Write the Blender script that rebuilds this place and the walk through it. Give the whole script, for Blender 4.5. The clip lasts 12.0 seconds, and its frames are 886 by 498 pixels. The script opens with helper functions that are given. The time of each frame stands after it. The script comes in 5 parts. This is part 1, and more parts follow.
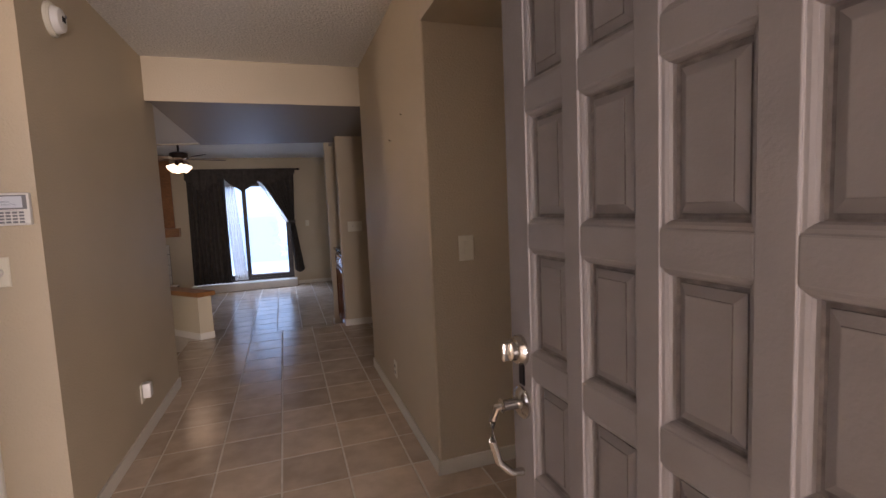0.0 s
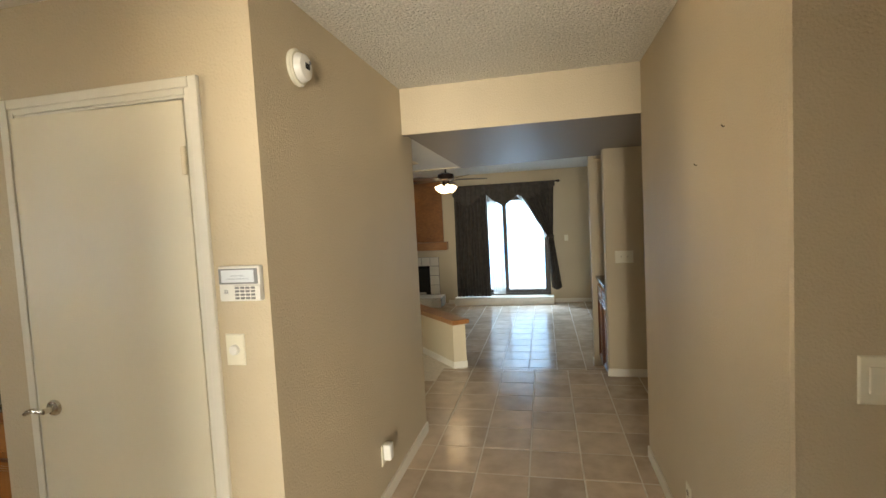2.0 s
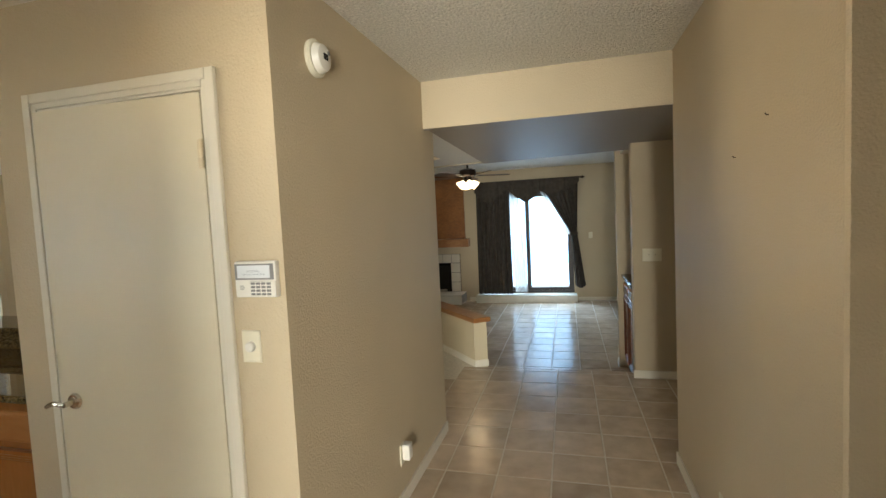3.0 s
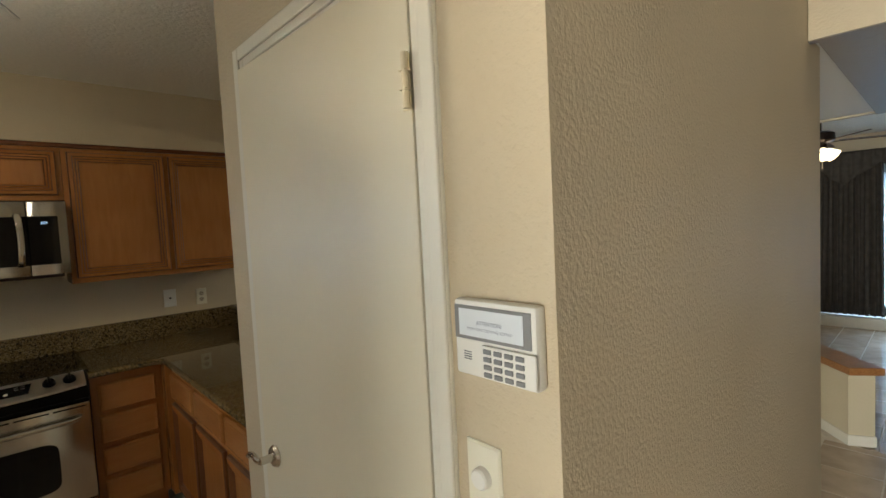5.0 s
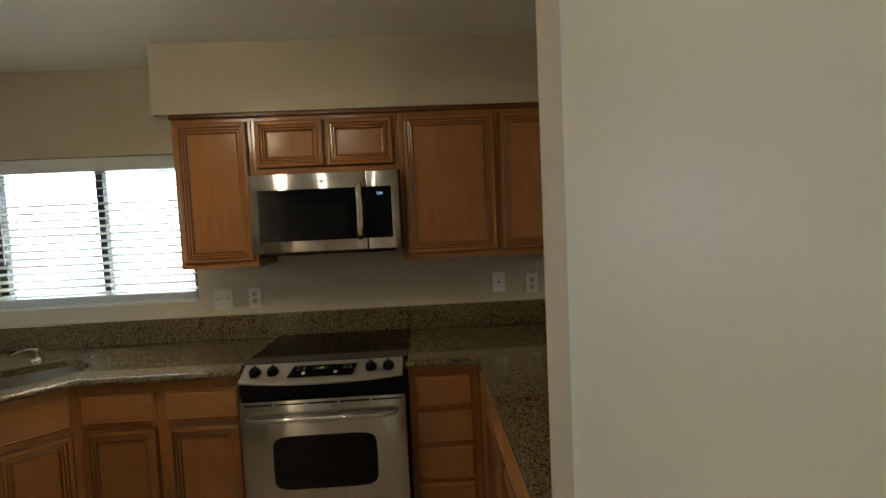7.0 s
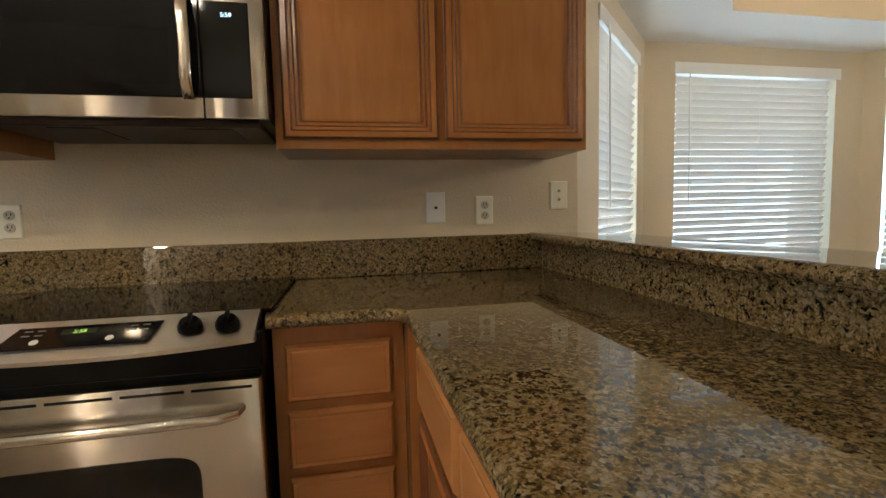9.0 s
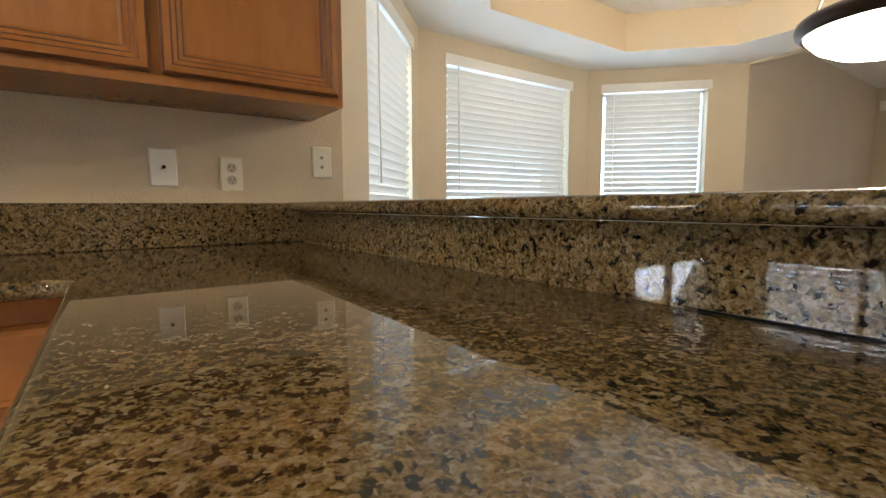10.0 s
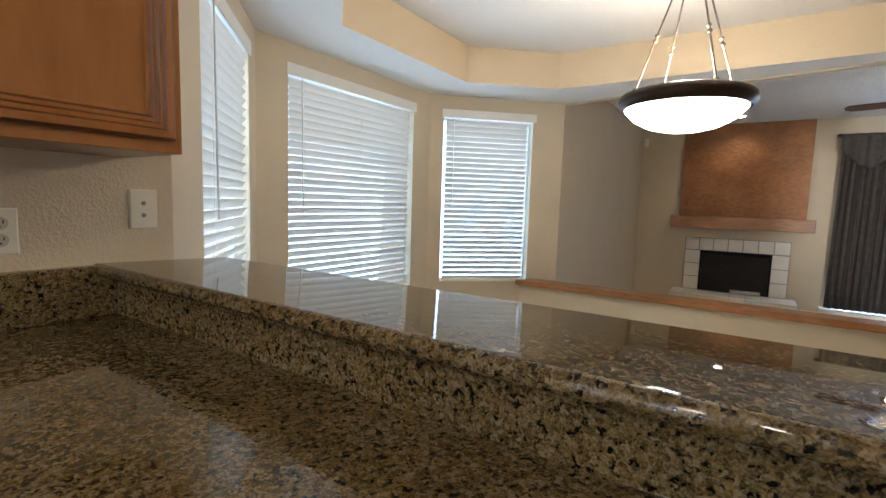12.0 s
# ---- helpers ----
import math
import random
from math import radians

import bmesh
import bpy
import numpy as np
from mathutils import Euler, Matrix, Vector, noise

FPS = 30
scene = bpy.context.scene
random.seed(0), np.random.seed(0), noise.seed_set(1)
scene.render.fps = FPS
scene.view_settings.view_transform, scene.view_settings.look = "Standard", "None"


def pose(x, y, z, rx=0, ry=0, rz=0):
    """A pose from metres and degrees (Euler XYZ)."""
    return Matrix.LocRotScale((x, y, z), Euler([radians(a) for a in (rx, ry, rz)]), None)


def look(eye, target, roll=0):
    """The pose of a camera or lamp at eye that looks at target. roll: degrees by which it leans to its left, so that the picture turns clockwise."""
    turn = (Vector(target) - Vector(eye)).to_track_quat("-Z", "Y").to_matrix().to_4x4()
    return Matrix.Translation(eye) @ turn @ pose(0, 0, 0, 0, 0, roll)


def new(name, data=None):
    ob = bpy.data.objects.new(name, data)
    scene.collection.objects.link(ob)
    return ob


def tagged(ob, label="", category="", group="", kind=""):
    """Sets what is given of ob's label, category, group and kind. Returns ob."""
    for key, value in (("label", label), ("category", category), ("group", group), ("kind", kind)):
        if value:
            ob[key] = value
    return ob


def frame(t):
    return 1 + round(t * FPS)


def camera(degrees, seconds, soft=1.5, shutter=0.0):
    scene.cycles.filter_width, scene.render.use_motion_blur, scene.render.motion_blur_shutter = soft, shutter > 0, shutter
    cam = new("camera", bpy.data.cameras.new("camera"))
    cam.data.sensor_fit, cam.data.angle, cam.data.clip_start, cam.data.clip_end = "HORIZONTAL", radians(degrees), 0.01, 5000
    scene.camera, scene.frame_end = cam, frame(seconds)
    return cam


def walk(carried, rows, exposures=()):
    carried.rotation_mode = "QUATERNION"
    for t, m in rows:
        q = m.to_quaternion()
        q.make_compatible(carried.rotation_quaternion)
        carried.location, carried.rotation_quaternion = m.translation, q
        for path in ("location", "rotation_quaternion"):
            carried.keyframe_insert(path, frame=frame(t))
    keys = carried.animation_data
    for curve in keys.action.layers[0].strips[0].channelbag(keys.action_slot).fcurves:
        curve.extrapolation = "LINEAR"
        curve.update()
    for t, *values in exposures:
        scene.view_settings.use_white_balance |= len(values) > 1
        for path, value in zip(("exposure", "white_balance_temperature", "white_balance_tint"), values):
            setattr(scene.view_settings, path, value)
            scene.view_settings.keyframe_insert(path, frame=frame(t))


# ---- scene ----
cam = camera(86.98, 12.0)
PATH = [
    (0, (0.084, 0.231, 1.342), (0.719, 2.118, 1.162), -2.51),
    (0.5, (0.083, 0.564, 1.454), (0.379, 2.535, 1.292), -2.74),
    (1, (0.124, 0.853, 1.564), (0.125, 2.848, 1.418), -3.06),
    (1.5, (0.134, 0.986, 1.591), (-0.144, 2.963, 1.467), -3.13),
    (2, (0.130, 1.025, 1.588), (-0.297, 2.975, 1.469), -2.99),
    (2.5, (0.130, 1.045, 1.579), (-0.343, 2.984, 1.457), -2.81),
    (2.7, (0.136, 1.055, 1.580), (-0.359, 2.988, 1.455), -2.80),
    (4.3, (-0.207, 1.599, 1.585), (-0.975, 3.439, 1.429), -2.24),
    (4.5, (-0.269, 1.722, 1.589), (-1.232, 3.469, 1.442), -2.69),
    (5, (-0.455, 1.937, 1.596), (-1.917, 3.297, 1.479), -2.90),
    (5.5, (-0.686, 2.075, 1.615), (-2.446, 3.018, 1.503), -3.15),
    (6, (-0.900, 2.161, 1.612), (-2.809, 2.744, 1.491), -3.1),
    (6.5, (-1.101, 2.277, 1.575), (-3.088, 2.478, 1.467), -2.90),
    (6.7, (-1.199, 2.295, 1.559), (-3.193, 2.403, 1.452), -2.64),
    (8.3, (-2.123, 2.337, 1.321), (-4.119, 2.383, 1.195), -2.60),
    (8.5, (-2.201, 2.367, 1.257), (-4.195, 2.457, 1.127), -2.11),
    (9, (-2.335, 2.400, 1.142), (-4.289, 2.796, 0.979), -1.38),
    (9.5, (-2.361, 2.485, 1.066), (-4.196, 3.261, 0.888), -0.86),
    (10, (-2.418, 2.595, 1.029), (-4.039, 3.752, 0.844), -0.18),
    (10.5, (-2.438, 2.642, 1.024), (-3.709, 4.176, 0.844), 0.92),
    (11, (-2.441, 2.649, 1.030), (-3.444, 4.370, 0.849), 1.56),
    (11.5, (-2.456, 2.646, 1.068), (-3.379, 4.410, 0.873), 2.08),
    (12, (-2.648, 2.592, 1.245), (-3.736, 4.258, 1.045), 1.75),
]
EXPOSURES = [(0.0, -1.15, 6350, 29), (0.5, -0.55, 7200, 23), (1.0, -0.15, 7150, 15), (1.5, -0.07, 6950, 8), (2.5, -0.12, 6600, 4), (4.5, -0.46, 5900, 1), (5.0, -0.44, 6100, 3), (5.5, -0.57, 5750, 0), (6.0, -0.60, 5750, 0), (6.5, -0.58, 5850, 0),
             (8.5, 0.10, 6050, 9), (9.0, 0.64, 6200, 10), (9.5, 0.92, 6250, 11), (10.5, 1.02, 6100, 12), (11.5, 0.90, 5800, 12), (12.0, 0.72, 5700, 12)]
walk(cam, [(t, look(eye, target, roll)) for t, eye, target, roll in PATH], EXPOSURES)

# ---- sky, sun ----
world = bpy.data.worlds.new("world")
scene.world = world
world.use_nodes = True
wn, wl = world.node_tree.nodes, world.node_tree.links
sky = wn.new("ShaderNodeTexSky")
sky.sky_type = "NISHITA"
sky.sun_disc = False
sky.sun_elevation, sky.sun_rotation = radians(52), radians(80)
wl.new(sky.outputs["Color"], wn["Background"].inputs["Color"])
wn["Background"].inputs["Strength"].default_value = 0.15
sun_data = bpy.data.lights.new("sun", "SUN")
sun_data.energy, sun_data.angle, sun_data.color = 4.0, radians(0.5), (1.0, 0.94, 0.85)
sun = new("sun", sun_data)
sun.matrix_world = look((20, 3.5, 26), (0, 0, 0))


def lamp(name, kind, at, energy, colour, size=0.05, aim=None, spot=60):
    d = bpy.data.lights.new(name, kind)
    d.energy, d.color = energy, colour
    if kind == "AREA":
        d.size = size
    else:
        d.shadow_soft_size = size
    if kind == "SPOT":
        d.spot_size, d.spot_blend = radians(spot), 0.6
    ob = new(name, d)
    ob.matrix_world = look(at, aim) if aim else pose(*at)
    return ob


WARM = (1.0, 0.74, 0.45)
lamp("pendant_bulb", "POINT", (-2.957, 5.150, 1.888), 28, (1.0, 0.84, 0.62), 0.10)
lamp("fan_bulb", "POINT", (-1.35, 8.25, 1.94), 6.5, WARM, 0.15)
lamp("track_bulb_a", "SPOT", (-2.80, 1.10, 2.24), 17, WARM, 0.04, (-3.8, 1.8, 0.8), 110)
lamp("track_bulb_b", "SPOT", (-2.47, 1.68, 2.20), 110, WARM, 0.28, (0.74, 2.55, 2.15), 40)
lamp("fireplace_bulb", "SPOT", (-2.86, 10.15, 2.50), 13, WARM, 0.05, (-2.86, 10.82, 1.2), 105)
# skylight in the openings
def skylight(name, at, to, w, h, energy, colour=(0.86, 0.93, 1.0)):
    d = bpy.data.lights.new(name, "AREA")
    d.shape, d.size, d.size_y, d.energy, d.color = "RECTANGLE", w, h, energy, colour
    ob = new(name, d)
    ob.matrix_world = look(at, to)
skylight("sky_front_door", (0.66, -4.0, 0.95), (0.0, 2.6, 1.6), 1.65, 2.3, 860, (1.0, 0.93, 0.84))
skylight("sky_slider", (-0.75, 11.25, 1.0), (-0.75, 8, 0.9), 1.8, 1.9, 48, (0.38, 0.64, 1.0))
skylight("sky_over_slider", (-0.75, 12.1, 3.0), (-1.3, 9.0, 0.0), 1.8, 1.3, 420, (0.50, 0.70, 1.0))
skylight("sky_kitchen_window", (-4.75, 0.2, 1.30), (-2, 0.35, 2.5), 2.2, 1.6, 170)
skylight("sky_over_kitchen_window", (-5.25, 0.37, 3.0), (-4.2, 0.37, 1.5), 2.2, 1.3, 120)
skylight("sky_sink_window", (-3.3, -0.95, 1.30), (-3.3, 1.5, 2.3), 2.2, 1.6, 92)
skylight("sky_bay_near", (-4.91, 3.62, 1.3), (-3.9, 4.62, 1.2), 1.0, 1.7, 19, (0.54, 0.78, 1.0))
skylight("sky_bay_middle", (-5.50, 5.17, 1.3), (-4.0, 5.17, 1.2), 1.5, 1.7, 27, (0.54, 0.78, 1.0))
skylight("sky_bay_far", (-4.93, 6.83, 1.3), (-3.9, 5.8, 1.2), 1.0, 1.7, 19, (0.54, 0.78, 1.0))


# ---- materials ----
def mat(name, colour, rough=0.5, metal=0.0, grain=0.0, grain_size=40.0, bump=0.0, bump_size=200.0, patch=0.0, patch_size=2.0, spec=0.5, detail=4.0, coat=0.0):
    m = bpy.data.materials.new(name)
    m.use_nodes = True
    n, l = m.node_tree.nodes, m.node_tree.links
    b = n["Principled BSDF"]
    b.inputs["Roughness"].default_value, b.inputs["Metallic"].default_value = rough, metal
    b.inputs["Specular IOR Level"].default_value = spec
    b.inputs["Coat Weight"].default_value = coat
    b.inputs["Coat Roughness"].default_value = 0.15
    geo = n.new("ShaderNodeTexCoord")
    def tex(size, det):
        t = n.new("ShaderNodeTexNoise")
        t.inputs["Scale"].default_value, t.inputs["Detail"].default_value = size, det
        l.new(geo.outputs["Object"], t.inputs["Vector"])
        return t
    col = n.new("ShaderNodeRGB")
    col.outputs[0].default_value = (*colour, 1)
    out = col.outputs[0]
    for amount, size in ((grain, grain_size), (patch, patch_size)):
        if amount:
            t = tex(size, detail)
            r = n.new("ShaderNodeMapRange")
            r.inputs["From Min"].default_value, r.inputs["From Max"].default_value = 0.3, 0.7
            r.inputs["To Min"].default_value, r.inputs["To Max"].default_value = 1 - amount, 1 + amount
            l.new(t.outputs["Fac"], r.inputs["Value"])
            mx = n.new("ShaderNodeVectorMath")
            mx.operation = "SCALE"
            l.new(out, mx.inputs[0])
            l.new(r.outputs[0], mx.inputs["Scale"])
            out = mx.outputs[0]
    l.new(out, b.inputs["Base Color"])
    if bump:
        t = tex(bump_size, 3.0)
        bp = n.new("ShaderNodeBump")
        bp.inputs["Strength"].default_value, bp.inputs["Distance"].default_value = 1.0, bump
        l.new(t.outputs["Fac"], bp.inputs["Height"])
        l.new(bp.outputs[0], b.inputs["Normal"])
    return m


def glow(name, colour, strength):
    m = bpy.data.materials.new(name)
    m.use_nodes = True
    b = m.node_tree.nodes["Principled BSDF"]
    b.inputs["Base Color"].default_value = (*colour, 1)
    b.inputs["Emission Color"].default_value = (*colour, 1)
    b.inputs["Emission Strength"].default_value = strength
    return m


def glass(name, colour=(1, 1, 1), rough=0.0):
    m = bpy.data.materials.new(name)
    m.use_nodes = True
    b = m.node_tree.nodes["Principled BSDF"]
    b.inputs["Base Color"].default_value = (*colour, 1)
    b.inputs["Transmission Weight"].default_value, b.inputs["Roughness"].default_value, b.inputs["IOR"].default_value = 1.0, rough, 1.45
    return m


def granite():
    m = bpy.data.materials.new("granite")
    m.use_nodes = True
    n, l = m.node_tree.nodes, m.node_tree.links
    b = n["Principled BSDF"]
    b.inputs["Roughness"].default_value = 0.02
    b.inputs["Specular IOR Level"].default_value = 0.55
    co = n.new("ShaderNodeTexCoord")

    def noise_tex(scale, detail, distortion=0.0):
        t = n.new("ShaderNodeTexNoise")
        t.inputs["Scale"].default_value, t.inputs["Detail"].default_value, t.inputs["Distortion"].default_value = scale, detail, distortion
        l.new(co.outputs["Object"], t.inputs["Vector"])
        return t.outputs["Fac"]

    def ramp(value, stops):
        r = n.new("ShaderNodeValToRGB")
        e = r.color_ramp.elements
        e[0].position, e[0].color = stops[0][0], (*stops[0][1], 1)
        e[1].position, e[1].color = stops[-1][0], (*stops[-1][1], 1)
        for p, c in stops[1:-1]:
            e.new(p).color = (*c, 1)
        l.new(value, r.inputs[0])
        return r.outputs[0]

    def math_node(kind, x, y):
        t = n.new("ShaderNodeMath")
        t.operation = kind
        for i, v in enumerate((x, y)):
            if isinstance(v, float):
                t.inputs[i].default_value = v
            else:
                l.new(v, t.inputs[i])
        return t.outputs[0]

    cells = n.new("ShaderNodeTexVoronoi")
    cells.feature = "SMOOTH_F1"
    cells.inputs["Scale"].default_value, cells.inputs["Smoothness"].default_value = 165, 0.35
    warp = n.new("ShaderNodeTexNoise")
    warp.inputs["Scale"].default_value = 90
    l.new(co.outputs["Object"], warp.inputs["Vector"])
    mv = n.new("ShaderNodeMix")
    mv.data_type = "VECTOR"
    mv.inputs["Factor"].default_value = 0.02
    l.new(co.outputs["Object"], mv.inputs[4])
    l.new(warp.outputs["Color"], mv.inputs[5])
    l.new(mv.outputs[1], cells.inputs["Vector"])
    sep = n.new("ShaderNodeSeparateColor")
    l.new(cells.outputs["Color"], sep.inputs[0])
    # crystals: tan, gold and grey, clouded by fine grain
    tone = math_node("ADD", math_node("MULTIPLY", sep.outputs[1], 0.36), math_node("MULTIPLY", noise_tex(300, 6), 0.86))
    crystal = ramp(tone, ((0.30, (0.036, 0.0235, 0.009)), (0.47, (0.103, 0.068, 0.025)), (0.64, (0.178, 0.124, 0.049)), (0.82, (0.238, 0.190, 0.124))))
    # dark mineral: between the crystals and in clusters
    dark = math_node("ADD", math_node("MULTIPLY", sep.outputs[0], 0.46), noise_tex(84, 5, 0.5))
    mask = ramp(dark, ((0.48, (0.0, 0.0, 0.0)), (0.59, (0.55, 0.55, 0.55)), (0.72, (1.0, 1.0, 1.0))))
    mix = n.new("ShaderNodeMix")
    mix.data_type = "RGBA"
    mix.inputs[6].default_value = (0.008, 0.0075, 0.006, 1)
    l.new(mask, mix.inputs[0])
    l.new(crystal, mix.inputs[7])
    l.new(mix.outputs[2], b.inputs["Base Color"])
    return m


def wood(name, dark, light, rough=0.3, along=2, stretch=14.0, size=9.0):
    m = bpy.data.materials.new(name)
    m.use_nodes = True
    n, l = m.node_tree.nodes, m.node_tree.links
    b = n["Principled BSDF"]
    b.inputs["Roughness"].default_value = rough
    co = n.new("ShaderNodeTexCoord")
    mp = n.new("ShaderNodeMapping")
    sc = [stretch, stretch, stretch]
    sc[along] = 1.0
    mp.inputs["Scale"].default_value = sc
    l.new(co.outputs["Object"], mp.inputs["Vector"])
    t = n.new("ShaderNodeTexNoise")
    t.inputs["Scale"].default_value, t.inputs["Detail"].default_value, t.inputs["Distortion"].default_value = size, 6, 0.6
    l.new(mp.outputs[0], t.inputs["Vector"])
    cloud = n.new("ShaderNodeTexNoise")
    cloud.inputs["Scale"].default_value = 3.5
    l.new(co.outputs["Object"], cloud.inputs["Vector"])
    mean = n.new("ShaderNodeMath")
    mean.operation = "MULTIPLY_ADD"
    mean.inputs[1].default_value = 0.45
    l.new(cloud.outputs["Fac"], mean.inputs[0])
    half = n.new("ShaderNodeMath")
    half.operation = "MULTIPLY"
    half.inputs[1].default_value = 0.55
    l.new(t.outputs["Fac"], half.inputs[0])
    l.new(half.outputs[0], mean.inputs[2])
    ramp = n.new("ShaderNodeValToRGB")
    e = ramp.color_ramp.elements
    e[0].position, e[0].color = 0.38, (*dark, 1)
    e[1].position, e[1].color = 0.62, (*light, 1)
    l.new(mean.outputs[0], ramp.inputs[0])
    l.new(ramp.outputs[0], b.inputs["Base Color"])
    bp = n.new("ShaderNodeBump")
    bp.inputs["Strength"].default_value, bp.inputs["Distance"].default_value = 0.12, 0.0004
    l.new(t.outputs["Fac"], bp.inputs["Height"])
    l.new(bp.outputs[0], b.inputs["Normal"])
    return m


def trowelled(name, dark, light):
    """Rough metallic plaster, spread in strokes along x."""
    m = wood(name, dark, light, 0.42, along=0, stretch=1.7, size=15.0)
    n, l = m.node_tree.nodes, m.node_tree.links
    n["Principled BSDF"].inputs["Metallic"].default_value = 0.3
    bp = next(k for k in n if k.type == "BUMP")
    bp.inputs["Strength"].default_value, bp.inputs["Distance"].default_value = 1.0, 0.008
    return m


def steel(name):
    m = bpy.data.materials.new(name)
    m.use_nodes = True
    n, l = m.node_tree.nodes, m.node_tree.links
    b = n["Principled BSDF"]
    b.inputs["Base Color"].default_value = (0.52, 0.495, 0.455, 1)
    b.inputs["Metallic"].default_value, b.inputs["Anisotropic"].default_value = 1.0, 0.85
    b.inputs["Anisotropic Rotation"].default_value = 0.25
    tan = n.new("ShaderNodeTangent")
    tan.direction_type, tan.axis = "RADIAL", "Z"
    l.new(tan.outputs[0], b.inputs["Tangent"])
    co = n.new("ShaderNodeTexCoord")
    t = n.new("ShaderNodeTexNoise")
    t.inputs["Scale"].default_value = 5
    l.new(co.outputs["Object"], t.inputs["Vector"])
    r = n.new("ShaderNodeMapRange")
    r.inputs["To Min"].default_value, r.inputs["To Max"].default_value = 0.15, 0.20
    l.new(t.outputs["Fac"], r.inputs["Value"])
    l.new(r.outputs[0], b.inputs["Roughness"])
    return m


def tile_material(name, light, dark):
    m = bpy.data.materials.new(name)
    m.use_nodes = True
    n, l = m.node_tree.nodes, m.node_tree.links
    b = n["Principled BSDF"]
    co = n.new("ShaderNodeTexCoord")
    info = n.new("ShaderNodeObjectInfo")
    off = n.new("ShaderNodeVectorMath")
    off.operation = "ADD"
    l.new(co.outputs["Object"], off.inputs[0])
    sc = n.new("ShaderNodeMath")
    sc.operation = "MULTIPLY"
    sc.inputs[1].default_value = 40
    l.new(info.outputs["Random"], sc.inputs[0])
    l.new(sc.outputs[0], off.inputs[1])
    a = n.new("ShaderNodeTexNoise")
    a.inputs["Scale"].default_value, a.inputs["Detail"].default_value = 7, 8
    l.new(off.outputs[0], a.inputs["Vector"])
    ramp = n.new("ShaderNodeValToRGB")
    e = ramp.color_ramp.elements
    e[0].position, e[0].color = 0.35, (*dark, 1)
    e[1].position, e[1].color = 0.65, (*light, 1)
    l.new(a.outputs["Fac"], ramp.inputs[0])
    vary = n.new("ShaderNodeMapRange")
    vary.inputs["To Min"].default_value, vary.inputs["To Max"].default_value = 0.86, 1.1
    l.new(info.outputs["Random"], vary.inputs["Value"])
    s = n.new("ShaderNodeVectorMath")
    s.operation = "SCALE"
    l.new(ramp.outputs[0], s.inputs[0])
    l.new(vary.outputs[0], s.inputs["Scale"])
    l.new(s.outputs[0], b.inputs["Base Color"])
    rr = n.new("ShaderNodeMapRange")
    rr.inputs["To Min"].default_value, rr.inputs["To Max"].default_value = 0.13, 0.27
    l.new(a.outputs["Fac"], rr.inputs["Value"])
    l.new(rr.outputs[0], b.inputs["Roughness"])
    fine = n.new("ShaderNodeTexNoise")
    fine.inputs["Scale"].default_value, fine.inputs["Detail"].default_value = 28, 5
    l.new(off.outputs[0], fine.inputs["Vector"])
    bp = n.new("ShaderNodeBump")
    bp.inputs["Strength"].default_value, bp.inputs["Distance"].default_value = 0.5, 0.0011
    l.new(fine.outputs["Fac"], bp.inputs["Height"])
    l.new(bp.outputs[0], b.inputs["Normal"])
    return m


PAINT = mat("wall_paint", (0.563, 0.473, 0.330), 0.62, spec=0.3, bump=0.0026, bump_size=115, patch=0.05, patch_size=1.3)
# the popcorn's grain paints speckled shading between the bumps into the colour
CEIL = mat("popcorn_ceiling", (0.82, 0.78, 0.69), 0.95, bump=0.03, bump_size=75, grain=0.16, grain_size=80)
KITCHEN_CEIL = mat("light_knockdown_ceiling", (0.82, 0.79, 0.71), 0.8, bump=0.004, bump_size=55, grain=0.03, grain_size=60)
SMOOTH_CEIL = mat("dining_ceiling", (0.72, 0.68, 0.61), 0.75, bump=0.002, bump_size=80)
# passage ceiling: tan darkened, so its dim light is part of the colour
KNOCK_SHADED = mat("shaded_textured_ceiling", (0.27, 0.225, 0.17), 0.5, bump=0.005, bump_size=60)
TRIM = mat("trim_paint", (0.74, 0.70, 0.60), 0.35, patch=0.03, patch_size=3)
DOOR_WHITE = mat("door_paint", (0.75, 0.685, 0.53), 0.4, bump=0.0004, bump_size=40, patch=0.03, patch_size=2)
FRONT_GROOVE = mat("front_door_groove", (0.17, 0.145, 0.13), 0.6, grain=0.25, grain_size=60)
FRONT_DOOR = mat("front_door_paint", (0.25, 0.222, 0.208), 0.6, bump=0.0005, bump_size=160, patch=0.07, patch_size=9)
TILE = tile_material("floor_tile", (0.66, 0.53, 0.40), (0.52, 0.412, 0.302))
GROUT = mat("grout", (0.66, 0.60, 0.50), 0.85, grain=0.12, grain_size=30)
CABINET = wood("cabinet_wood", (0.300, 0.122, 0.034), (0.352, 0.150, 0.045), 0.22, stretch=7.0, size=5.0)
# drawer fronts: same wood in a paler colour, for the light they face
CABINET_H_LIT = wood("cabinet_wood_across_lit", (0.355, 0.150, 0.046), (0.40, 0.176, 0.057), 0.24, stretch=7.0, size=5.0, along=0)
CABINET_DARK = wood("cabinet_glaze", (0.10, 0.03, 0.008), (0.17, 0.055, 0.014), 0.35)
OAK = wood("oak_cap", (0.25, 0.10, 0.03), (0.42, 0.20, 0.07), 0.35, along=0)
GRANITE = granite()
STEEL = steel("brushed_steel")
NICKEL = mat("satin_nickel", (0.62, 0.58, 0.52), 0.22, 1.0)
BRASS = mat("dull_brass", (0.70, 0.61, 0.43), 0.38, 0.4)
BLACK_GLASS = mat("black_glass", (0.004, 0.004, 0.0045), 0.06, spec=0.3)
BLACK = mat("black_plastic", (0.004, 0.004, 0.0045), 0.35, spec=0.12)
